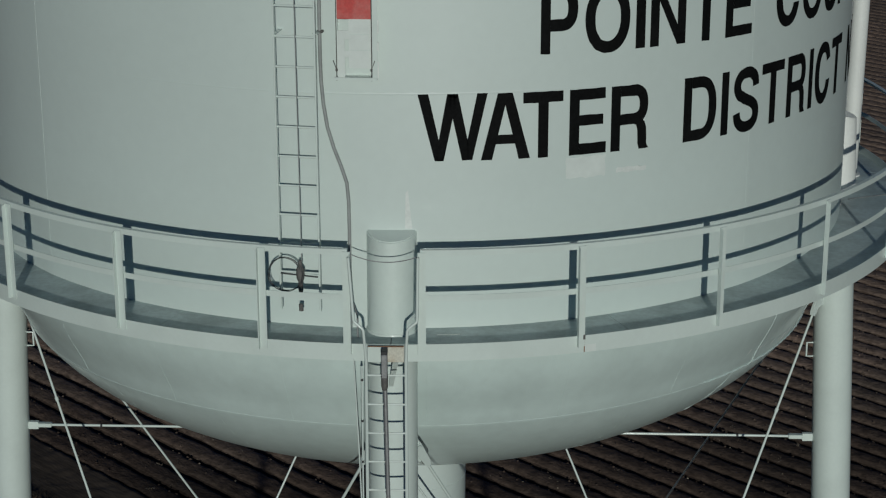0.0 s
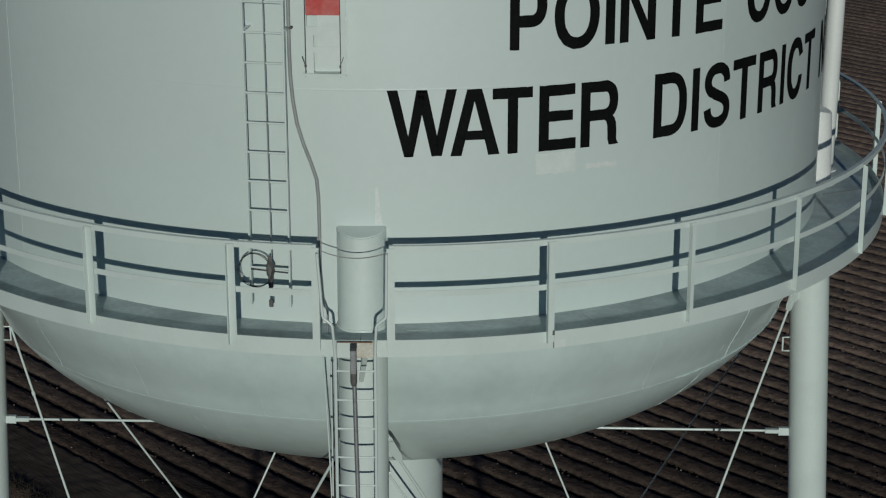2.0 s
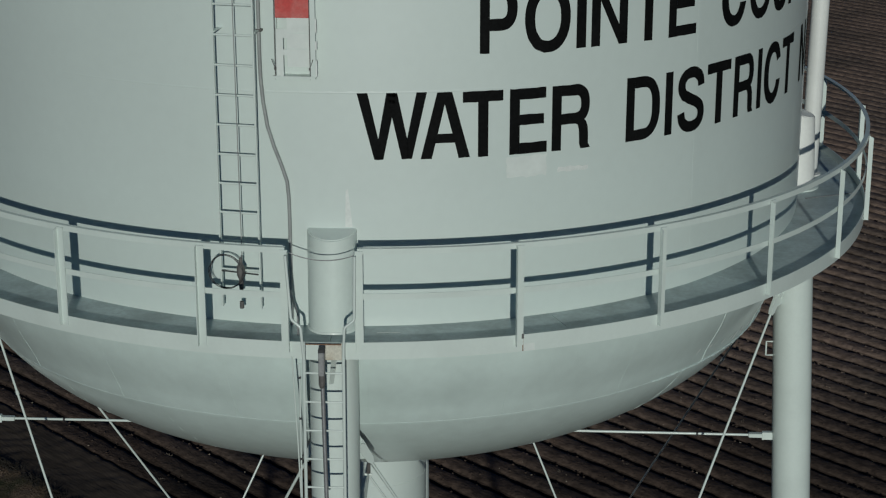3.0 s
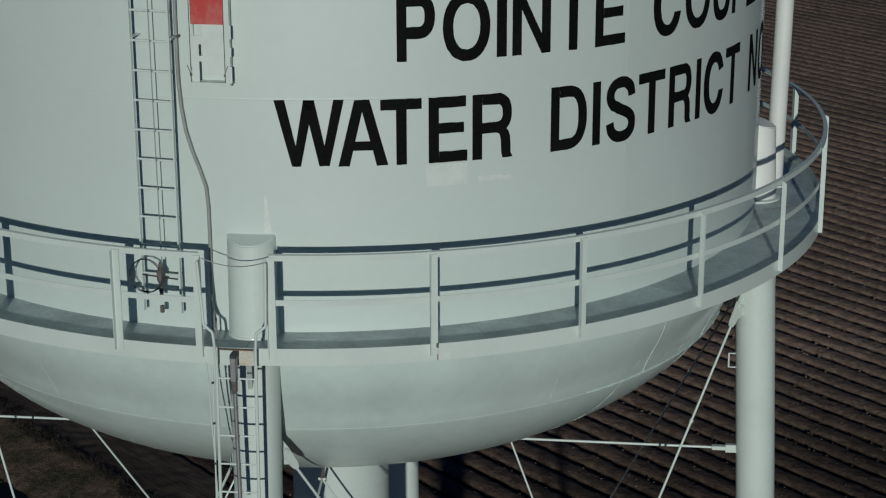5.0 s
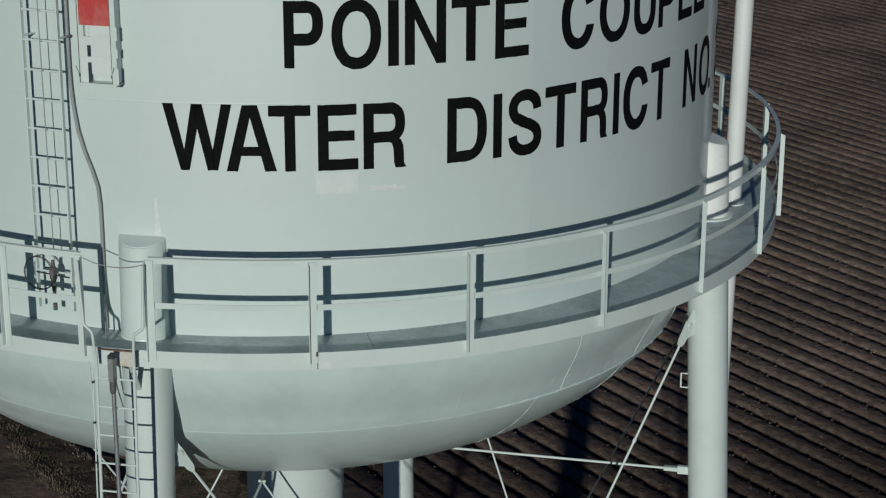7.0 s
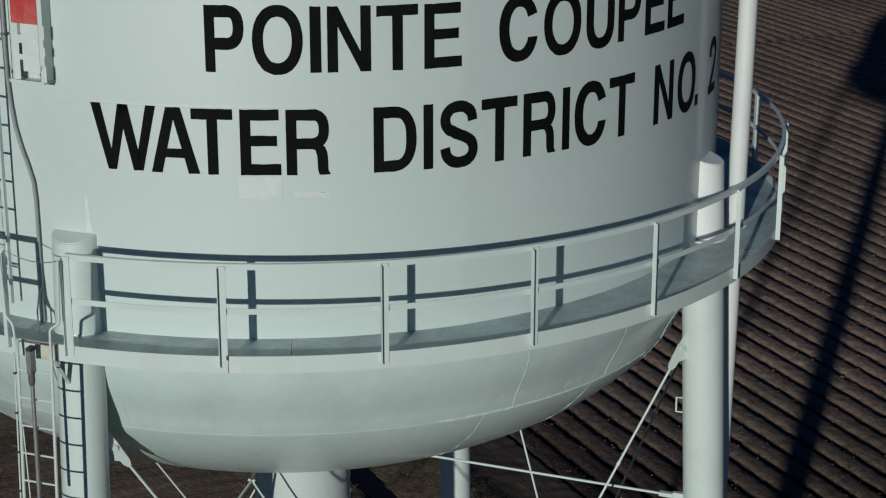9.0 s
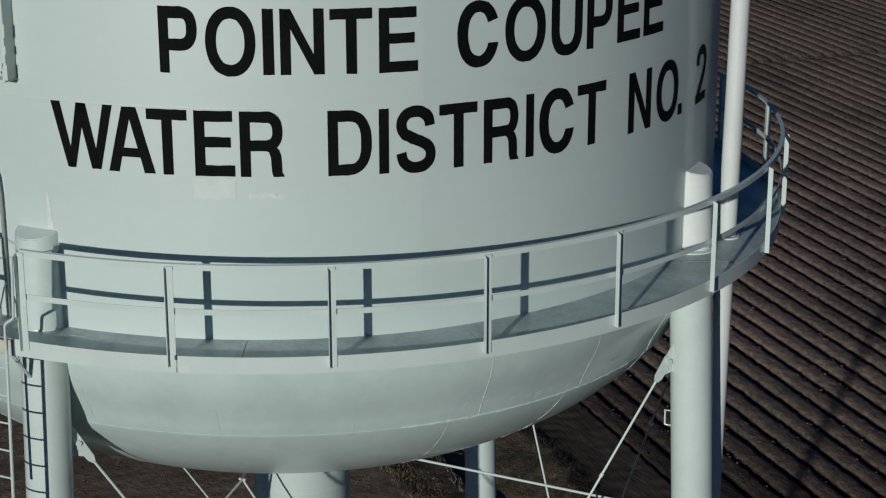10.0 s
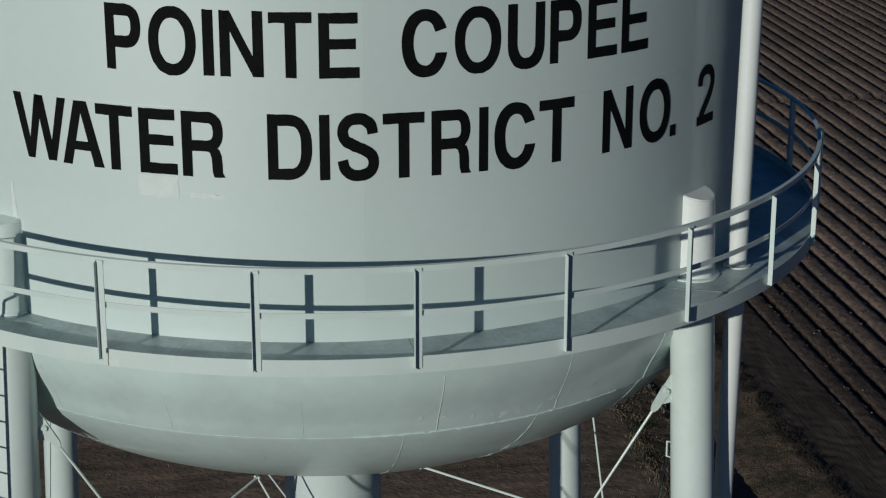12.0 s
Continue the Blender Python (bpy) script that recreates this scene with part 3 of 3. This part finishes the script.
# ---- ladder on the tank wall ----
wall_ladder = empty("wall_ladder", polar(5.76, -99.7, 30.4), label="narrow painted steel ladder fixed up the tank wall", category="ladder")
LA0, LA1, LR = -101.65, -97.42, 5.84
for az in (LA0, LA1):
    m = at_wall(az, LR, 32.85)
    part("rail", block(m, 0.018, 0.05, 5.26, bevel=0.002), steel_paint, wall_ladder)
for k in range(16):
    z = 31.277 - 2 * 0.317 + 0.317 * k
    part("rung", tube([polar(LR, LA0, z), polar(LR, LA1, z)], 0.0125, 8), steel_paint, wall_ladder)
for z in (33.21, 35.2):
    for az in (LA0, LA1):
        part("standoff", block(at_wall(az, (R + LR) / 2, z), 0.05, LR - R, 0.008), steel_paint, wall_ladder)
part("safety_cable", tube([polar(LR + 0.05, -99.2, 30.75), polar(LR + 0.05, -99.35, 34), polar(LR + 0.05, -99.40, 35.4)], 0.0055, 6), conduit_grey, wall_ladder)
part("cable_clamp", tube([polar(LR + 0.06, -99.35, z) for z in (30.42, 30.46, 30.48, 30.56, 30.60, 30.70, 30.74, 30.80)], [0.020, 0.022, 0.026, 0.024, 0.042, 0.045, 0.022, 0.016], 10), brown_grey, wall_ladder, "weathered brown cable clamp")
part("clamp_foot", tube([polar(LR + 0.06, -99.35, 30.235), polar(LR + 0.06, -99.35, 30.31)], 0.024, 10), brown_grey, wall_ladder, "weathered cable end fitting")
part("cross_bar", tube([polar(LR + 0.05, LA0 + 0.2, 30.64), polar(LR + 0.05, LA1 - 0.1, 30.62)], 0.009, 8), dark_rubber, wall_ladder)
coil = []
for k in range(73):
    t = 2 * math.pi * k / 24
    coil.append(polar(LR + 0.09 + 0.004 * k / 24, -100.85 + (0.185 + 0.012 * math.sin(k * 0.7)) * math.cos(t) / LR * 57.3, 30.64 + 0.185 * math.sin(t) - 0.008 * math.cos(2 * t) + 0.006 * math.sin(k * 0.45)))
tagged(part("cable_coil", tube(coil, 0.0038, 6), dark_rubber), label="thin dark cable hung in loose loops on the ladder", category="cable")

# ---- conduit beside the ladder ----
way_points = [(-97.2, 35.4), (-97.2, 34.5), (-97.25, 33.4), (-97.25, 32.95), (-97.2, 32.7), (-97.0, 32.45), (-96.62, 32.2), (-95.98, 31.98), (-95.22, 31.78), (-94.65, 31.6), (-94.5, 31.4), (-94.47, 31.1), (-94.5, 30.6), (-94.5, 30.0)]
conduit = empty("conduit", polar(R + 0.03, -94.5, DECK_Z), label="grey electrical conduit bending down the tank wall", category="conduit")
pts = [polar(R + 0.045, a, z) for a, z in way_points]
part("pipe", tube(pts, 0.019, 10), conduit_grey, conduit)
for a, z in ((-97.2, 33.21), (-97.2, 35.0)):
    part("clip", block(at_wall(a, R + 0.035, z), 0.065, 0.07, 0.026, bevel=0.006), brown_grey, conduit)

# ---- water level gauge board ----
gauge = empty("level_gauge", polar(5.74, -93.5, 32.75), label="water level gauge board with red target and wire guides", category="gauge")
GA0, GA1, GR = -95.2, -91.75, 5.80
for n0, n1, z0, z1 in ((0.34, 1.0, 32.86, 33.37), (0.0, 0.22, 32.76, 33.25), (0.22, 0.34, 33.16, 33.25), (0.22, 0.34, 32.98, 33.04)):
    part("white_board", arc_bar(GR - 0.006, GR, z0, z1, GA0 + (GA1 - GA0) * n0, GA0 + (GA1 - GA0) * n1, 3), fresh_paint, gauge, "white slotted lower board")
for z in (33.045, 33.21):
    part("board_joint", arc_bar(GR, GR + 0.003, z, z + 0.006, GA0 + (GA1 - GA0) * 0.36, GA1, 3), steel_paint, gauge)
part("red_board", arc_bar(GR - 0.002, GR + 0.006, 33.37, 35.2, GA0, GA1, 4), red_paint, gauge, "red faded target board")
for z in (32.96, 33.20):
    for az in (GA0 + 1.75, GA1 - 0.5):
        part("standoff", block(at_wall(az, (R + GR) / 2 - 0.01, z), 0.03, GR - R - 0.02, 0.03), white_paint, gauge)
part("foot_bar", arc_bar(R, GR + 0.06, 32.745, 32.752, GA0 - 0.3, GA1 + 0.6, 5), steel_paint, gauge)
part("foot_lip", arc_bar(GR + 0.052, GR + 0.06, 32.752, 32.775, GA0 - 0.3, GA1 + 0.6, 5), steel_paint, gauge)
for az, s in ((GA0 - 0.05, -1), (GA1 + 0.05, 1)):
    part("guide_wire", tube([polar(GR + 0.03, az, 32.75), polar(GR + 0.03, az, 35.2)], 0.0045, 6), brown_grey, gauge)
    part("wire_hook", tube([polar(GR + 0.035, az, 32.735), polar(GR + 0.035, az, 32.85), polar(GR + 0.05, az + 0.32 * s, 32.95)], 0.004, 6), brown_grey, gauge)
    part("eye_nut", tube([polar(GR + 0.035, az, 32.835), polar(GR + 0.035, az, 32.86)], 0.012, 8), brown_grey, gauge)
    if s < 0:
        part("guide_angle", arc_bar(R, R + 0.05, 32.76, 35.2, az - 0.20, az - 0.10, 1), steel_paint, gauge)
    else:
        angle = part("guide_angle", arc_bar(R, R + 0.195, 32.76, 35.2, az + 0.28, az + 0.35, 1), steel_paint, gauge)
        part("angle_flange", arc_bar(R + 0.195, R + 0.203, 32.76, 35.2, az + 0.08, az + 0.60, 2), steel_paint, angle)
        for z0, z1 in ((33.23, 33.37), (33.05, 33.14), (32.77, 32.94)):
            part("white_tab", arc_bar(R + 0.195, R + 0.203, z0, z1, az + 0.60, az + 0.74, 1), white_paint, gauge)

# ---- access ladder below the balcony ----
access = empty("access_ladder", (-0.02, -6.62, GZ), label="long painted steel ladder up the front leg with galvanised climbing pole", category="ladder")
LX0, LX1, LY = -0.222, 0.190, -6.56


def lad(x, z, out=0.0):
    """On the ladder's plane, which leans with the leg."""
    return Vector((x, LY - out - LEG_B * (29.9 - z), z))


for x in (LX0, LX1):
    part("rail", tube([lad(x, GZ), lad(x, 29.95), lad(x, 30.14)], 0.018, 8), steel_paint, access)
for k in range(140):
    z = 29.80 - 0.317 * k
    if z < GZ + 0.2:
        break
    part("rung", tube([lad(LX0, z), lad(LX1, z)], 0.011, 8), steel_paint, access)
for z in (27.2, 24.4, 21.4, 18.4, 14.4, 10.4, 6.4, 2.4):
    for x in (LX0, LX1):
        a = leg_axis(-90, z)
        part("standoff", block(pose(x * 0.98, (a.y + lad(x, z).y) / 2 - 0.06, z), 0.01, 0.58, 0.03), steel_paint, access)
part("climbing_pole", tube([lad(0.0, 28.36, 0.05), lad(-0.03, 29.95, 0.05)], 0.023, 12), galvanised, access, "grey galvanised climbing pole")
part("pole_head", block(pose(-0.03, lad(0, 29.91, 0.05).y, 29.93), 0.062, 0.10, 0.26, bevel=0.006), galvanised, access, "grey boxed pole head")
part("pole_clamp", tube([lad(-0.03, z, 0.05) for z in (29.66, 29.70, 29.82, 29.84)], [0.026, 0.036, 0.036, 0.026], 10), brown_grey, access, "weathered pole clamp")
part("pole_cap", block(pose(-0.03, lad(0, 30.07, 0.05).y, 30.07), 0.066, 0.105, 0.05, bevel=0.006), dark_rubber, access, "black open top of the pole head")
part("top_brace", plate([(0.045, -6.36, 29.90), (0.105, -6.36, 29.90), (0.02, -5.94, 29.43), (-0.03, -5.94, 29.43)], 0.012), steel_paint, access, "flat painted brace from ladder to leg")
# side conduit and loose cable by the ladder
part("side_conduit", tube([lad(LX0 - 0.05, GZ), lad(LX0 - 0.045, 29.9)], 0.009, 8), steel_paint, access)
for z in (29.75, 29.3, 28.85, 28.4):
    part("clip", block(pose(LX0 - 0.045, lad(0, z).y, z), 0.026, 0.03, 0.022), dark_rubber, access)
part("hanging_pipe", tube([(LX0 - 0.14, -6.42, 29.92), (LX0 - 0.10, -6.40, 28.9), (LX0 - 0.06, -6.40, 27.6)], 0.008, 8), steel_paint, access)
# grab rails that flare from the ladder to the gap posts
for x, top, bend, foot in ((LX0, -0.394, -0.347, -0.236), (LX1, 0.316, 0.306, 0.198)):
    part("grab_rail", tube([lad(x, 29.95), (foot, -6.57, 30.16), (foot * 1.04, -6.575, 30.29), (foot * 1.09, -6.57, 30.315), (bend * 0.97, -6.55, 30.375), (bend, -6.545, 30.40), (top, -6.515, 31.06)], 0.0155, 10), steel_paint, access)
sill = part("sill_plate", block(pose(-0.01, -6.430, 29.992), 0.42, 0.010, 0.195, bevel=0.003), steel_paint, balcony)
part("rust_line", block(pose(-0.01 - RING.x, -6.430 - RING.y, 30.094), 0.40, 0.016, 0.010, bevel=0.003), rust_brown, sill, "thin line of rust on the sill's edge")
tagged(part("rusty_sill", block(pose(0.088, -6.440, 29.992), 0.20, 0.012, 0.185, bevel=0.003), rusty), label="rust-stained cream plate at the ladder opening", category="plate")
chain = [RING + polar(RB, -93.5, 31.06).lerp(polar(RB, -86.9, 31.07), k / 12) - Vector((0, 0, 0.085 * (1 - ((k - 6) / 6) ** 2))) for k in range(13)]
tagged(part("safety_chain", tube(chain, 0.0055, 6), galvanised), label="thin safety chain sagging across the balcony gap", category="chain")
# small stanchion behind the gap, on the wall side
tagged(part("pipe_stand", tube([polar(R + 0.05, -94.55, 30.4), polar(R + 0.12, -94.3, 30.36), polar(R + 0.30, -93.4, 30.22), polar(R + 0.30, -93.4, DECK_Z)], 0.010, 8), galvanised), label="thin bent metal bar standing on the balcony", category="bar")

# ---- overflow pipe ----
overflow = empty("overflow_pipe", (5.53, 0.61, GZ), label="slim painted overflow pipe rising beside a leg through the balcony", category="pipe")
OX, OY = 5.926, 0.61
part("pipe", tube([(OX + 0.0116 * (z - 30), OY, z) for z in (GZ, 10, 20, 29.9, 33, 35.6)], 0.118, 28), pipe_paint, overflow)
part("collar", tube([(OX, OY, DECK_Z), (OX, OY, DECK_Z + 0.02)], 0.165, 28), pipe_paint, overflow)

tagged(part("deck_cable", tube([(5.72, -0.62, DECK_Z + 0.006), (6.0, -0.49, DECK_Z + 0.007), (6.22, -0.40, DECK_Z + 0.006), (6.38, -0.33, DECK_Z + 0.006)], 0.006, 6), galvanised), label="thin pale cable lying across the balcony deck", category="cable")

# ---- ground: one sheet with furrows, a headland, a weedy bank and a ditch ----
fd = Vector((math.cos(radians(FURROW_AZ)), math.sin(radians(FURROW_AZ)), 0))
fn = Vector((-fd.y, fd.x, 0))
C0, PITCH = 42.35, 1.816   # edge of the field and the rows' spacing across the furrows


def ground_profile(c):
    """Height over the ground and material number across the furrows."""
    u = C0 - c
    if u < 0:
        k = (-u / PITCH) % 1.0
        gap = min(k, 1 - k) / 0.135
        return 0.12 * math.sin(math.pi * k) ** 0.7 - 0.34 * math.exp(-gap * gap), 0
    if u < 4.9:
        return 0.03 * math.sin(u * 1.6), 1
    if u < 9.4:
        return -0.65 * ((u - 4.9) / 4.5) ** 1.3, 2
    if u < 11.3:
        return -0.9, 2
    if u < 15.2:
        return -0.65 * (1 - (u - 11.3) / 3.9), 2
    return 0.0, 3


cs, c = [], -90.0
while c < C0 - 17:
    cs.append(c)
    c += 2.0
c = C0 - 17
while c < C0:
    cs.append(c)
    c += 0.35
N_ROW = 130
for k in range(N_ROW):
    for s in ((0.0, 0.05, 0.09, 0.13, 0.18, 0.26, 0.38, 0.5, 0.62, 0.74, 0.82, 0.87, 0.91, 0.95) if k < 44 else (0.0, 0.07, 0.13, 0.20, 0.5, 0.80, 0.87, 0.93)):
        cs.append(C0 + (k + s) * PITCH)
far = C0 + N_ROW * PITCH
for d in (0, 40, 100, 200, 400, 800, 1600, 3200):
    cs.append(far + d + 0.01)
ds = [-2600.0, -1200, -600, -400, -300] + [-240 + 0.8 * k for k in range(137)] + [-130.4 + 0.3 * k for k in range(320)] + [-34.0 + 3 * k for k in range(20)] + [40.0, 70, 120, 200, 400, 800, 1600, 2600]
CUT_D = -169.4       # a shallow drain cut across the rows
cols, rws = len(ds), len(cs)
verts = np.zeros((rws, cols, 3))
mats = []
for j, c in enumerate(cs):
    h, mi = ground_profile(c) if c < far else (0.06, 0)
    mats.append(ground_profile(c + 0.01)[1] if c < far else 0)
    row = round((c - C0) / PITCH)
    field = C0 < c < far
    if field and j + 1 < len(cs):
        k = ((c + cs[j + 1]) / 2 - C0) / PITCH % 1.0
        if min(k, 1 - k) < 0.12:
            mats[-1] = 4 if row < 46 else 5      # darker soil at the bottom of a furrow
    # some beds are a little higher or lower than the next
    lift = 0.025 * noise.noise(Vector((math.floor((c - C0) / PITCH) * 1.7, 3, 1))) if field else 0.0
    amp = 0.065 if c > C0 - 0.1 else 0.09
    for i, d in enumerate(ds):
        w = cut = sway = 0.0
        if -250 < d < 30 and c < far:
            w = amp * noise.noise(Vector((c * 2.3, d * 1.5, 0))) + 0.6 * amp * noise.noise(Vector((c * 0.3, d * 0.3, 7)))
            if field:
                sway = 0.07 * noise.noise(Vector((d * 0.07, row * 0.9, 5))) + 0.08 * noise.noise(Vector((d * 1.1, row * 1.9, 2)))
                e = (d - CUT_D) / 0.9
                cut = math.exp(-e * e)
                w += 0.07 * noise.noise(Vector((c * 3.1, d * 2.7, 4))) * math.exp(-((d - CUT_D) / 2.2) ** 2)
        p = fn * (c + sway) + fd * d
        shallow = 0.62 + 0.38 * min(max(row - 0.5, 0.0) / 4.0, 1.0) if row < 46 or not field else 0.6 + 0.4 * min(max((-135 - d) / 30, 0.0), 1.0)   # the far middle of the field is tilled more shallowly
        verts[j, i] = (p.x, p.y, GZ + (h * shallow + lift) * (1 - 0.5 * cut) - 0.20 * cut + w)
idx = np.arange(rws * cols).reshape(rws, cols)
faces = np.stack([idx[:-1, :-1], idx[:-1, 1:], idx[1:, 1:], idx[1:, :-1]], -1).reshape(-1, 4)
me = bpy.data.meshes.new("ground")
me.from_pydata(verts.reshape(-1, 3).tolist(), [], faces.tolist())
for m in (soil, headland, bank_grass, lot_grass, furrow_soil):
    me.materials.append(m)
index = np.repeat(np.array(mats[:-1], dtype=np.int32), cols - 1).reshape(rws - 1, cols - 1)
far_cols = np.array(ds[:-1]) < -150.0
index[index == 5] = np.where(np.broadcast_to(far_cols, index.shape), 4, 0)[index == 5]
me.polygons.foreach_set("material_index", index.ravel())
me.shade_smooth()
tagged(new("ground", me), label="dark brown ploughed field in long furrows beside a dry grass lot", category="ground", kind="structure")

bm = bmesh.new()
q = [fn * (C0 - a) + fd * d + Vector((0, 0, GZ - 0.52)) for a, d in ((8.2, -93), (8.2, 200), (12.4, 200), (12.4, -93))]
bm.faces.new([bm.verts.new(v) for v in q])
tagged(part("ditch_water", bm, ditch_mat, None, smooth=0), label="dark still water standing in a ditch", category="water", kind="structure")


def blades(name, n, c0, c1, d0, d1, tall, wide, mat, label, seed, lean=0.35, tuft=14, spread=0.12):
    """Many single leaves standing on the ground."""
    rnd = np.random.RandomState(seed)
    cc, dd = rnd.uniform(c0, c1, n), rnd.uniform(d0, d1, n)
    # leaves stand in clumps
    clump = rnd.randint(0, max(n // tuft, 1), n)
    kc, kd = rnd.uniform(c0, c1, n), rnd.uniform(d0, d1, n)
    cc, dd = kc[clump] + rnd.normal(0, spread, n), kd[clump] + rnd.normal(0, spread, n)
    h = tall * rnd.uniform(0.4, 1.2, n)
    a, t = rnd.uniform(0, 2 * math.pi, n), rnd.uniform(0, lean, n)
    vs, fs = [], []
    for i in range(n):
        g = GZ + ground_profile(cc[i])[0] - 0.02
        p = fn * cc[i] + fd * dd[i]
        s = Vector((math.cos(a[i]), math.sin(a[i]), 0)) * wide
        o = Vector((-math.sin(a[i]), math.cos(a[i]), 0)) * h[i] * t[i]
        b = len(vs)
        vs += [(p.x - s.x, p.y - s.y, g), (p.x + s.x, p.y + s.y, g), (p.x + o.x * 0.4 + s.x, p.y + o.y * 0.4 + s.y, g + h[i] * 0.6), (p.x + o.x, p.y + o.y, g + h[i])]
        fs += [(b, b + 1, b + 2), (b, b + 2, b + 3)]
    me = bpy.data.meshes.new(name)
    me.from_pydata(vs, [], fs)
    me.materials.append(mat)
    tagged(new(name, me), label=label, category="grass", kind="stuff")


def clods(name, n, c0, c1, d0, d1, small, large, mat, label, seed):
    """Loose crumbs of earth, most of them on the shoulders and in the bottoms of the furrows."""
    rnd = np.random.RandomState(seed)
    shape = [(1, 0, 0), (-0.8, 0.2, 0), (0.1, 0.9, 0), (-0.1, -1, 0.1), (0.1, 0.1, 0.85), (0, 0, -0.6)]
    sides = [(0, 2, 4), (2, 1, 4), (1, 3, 4), (3, 0, 4), (2, 0, 5), (1, 2, 5), (3, 1, 5), (0, 3, 5)]
    vs, fs = [], []
    for i in range(n):
        k = round((rnd.uniform(c0, c1) - C0) / PITCH)
        c = C0 + (k + (rnd.choice((-1, 1)) * abs(rnd.normal(0.17, 0.06)) if rnd.uniform() < 0.7 else rnd.uniform(-0.5, 0.5))) * PITCH
        d = rnd.uniform(d0, d1)
        if c < C0 - 0.8 or noise.noise(Vector((c * 0.25, d * 0.12, seed))) < rnd.uniform(-0.5, 0.35):
            continue
        r = small + (large - small) * rnd.uniform() ** 3
        p = fn * c + fd * d + Vector((0, 0, GZ + ground_profile(c)[0] + r * 0.25))
        a = rnd.uniform(0, 6.28)
        ca, sa = math.cos(a), math.sin(a)
        b = len(vs)
        vs += [(p.x + (x * ca - y * sa) * r, p.y + (x * sa + y * ca) * r, p.z + z * r * 0.8) for x, y, z in shape]
        fs += [(b + x, b + y, b + z) for x, y, z in sides]
    me = bpy.data.meshes.new(name)
    me.from_pydata(vs, [], fs)
    me.materials.append(mat)
    tagged(new(name, me), label=label, category="soil", kind="stuff")


clods("soil_clods", 42000, C0, C0 + 80, -175, -32, 0.03, 0.13, soil, "loose crumbly clods of brown earth on the furrows", 21)
clods("pale_clods", 3500, C0, C0 + 90, -175, -32, 0.03, 0.10, straw_mat, "scattered pale lumps of dry trash and earth", 22)
blades("bank_weeds", 34000, C0 - 9.5, C0 - 7.2, -112, -40, 0.15, 0.016, weeds_mat, "rough olive and straw weeds along the ditch bank", 3, 1.4, 30, 0.30)
blades("bank_brush", 15000, C0 - 7.8, C0 - 5.0, -112, -40, 0.13, 0.016, brush_mat, "low dry brown brush on the upper ditch bank", 13, 1.6, 60, 0.35)
blades("near_bank_weeds", 26000, C0 - 15.4, C0 - 11.1, -112, -40, 0.22, 0.014, weeds_mat, "rough weeds on the near ditch bank", 4, 1.1, 30, 0.32)
blades("ditch_brush", 30000, C0 - 14.5, C0 - 7.4, -118, -92, 0.34, 0.013, brush_mat, "dry brown brush choking the end of the ditch", 12, 1.1, 40, 0.35)
blades("shadow_weed_tufts", 12000, C0 - 5.5, C0 - 4.7, -112, -40, 0.26, 0.017, shaded_weeds, "ragged weed tufts along the headland edge, coloured black with their shade", 11, 1.8, 90, 0.22)
blades("bank_straw", 6000, C0 - 9.4, C0 - 7.6, -112, -40, 0.20, 0.013, straw_mat, "pale dry straw among the ditch bank weeds", 14, 1.2, 16, 0.25)
blades("dry_stalks", 5000, C0 - 12.0, C0 - 11.0, -112, -40, 0.42, 0.010, straw_mat, "pale dry stalks at the water's edge", 5, 0.7)
blades("lot_grass", 26000, C0 - 62, C0 - 15, -125, -55, 0.11, 0.013, weeds_mat, "short dry grass on the lot", 6, 0.8)
blades("field_straw", 11000, C0 + 0.3, C0 + 90, -180, -30, 0.06, 0.019, straw_mat, "scattered pale straw and stubble on the furrows", 8, 4.0)
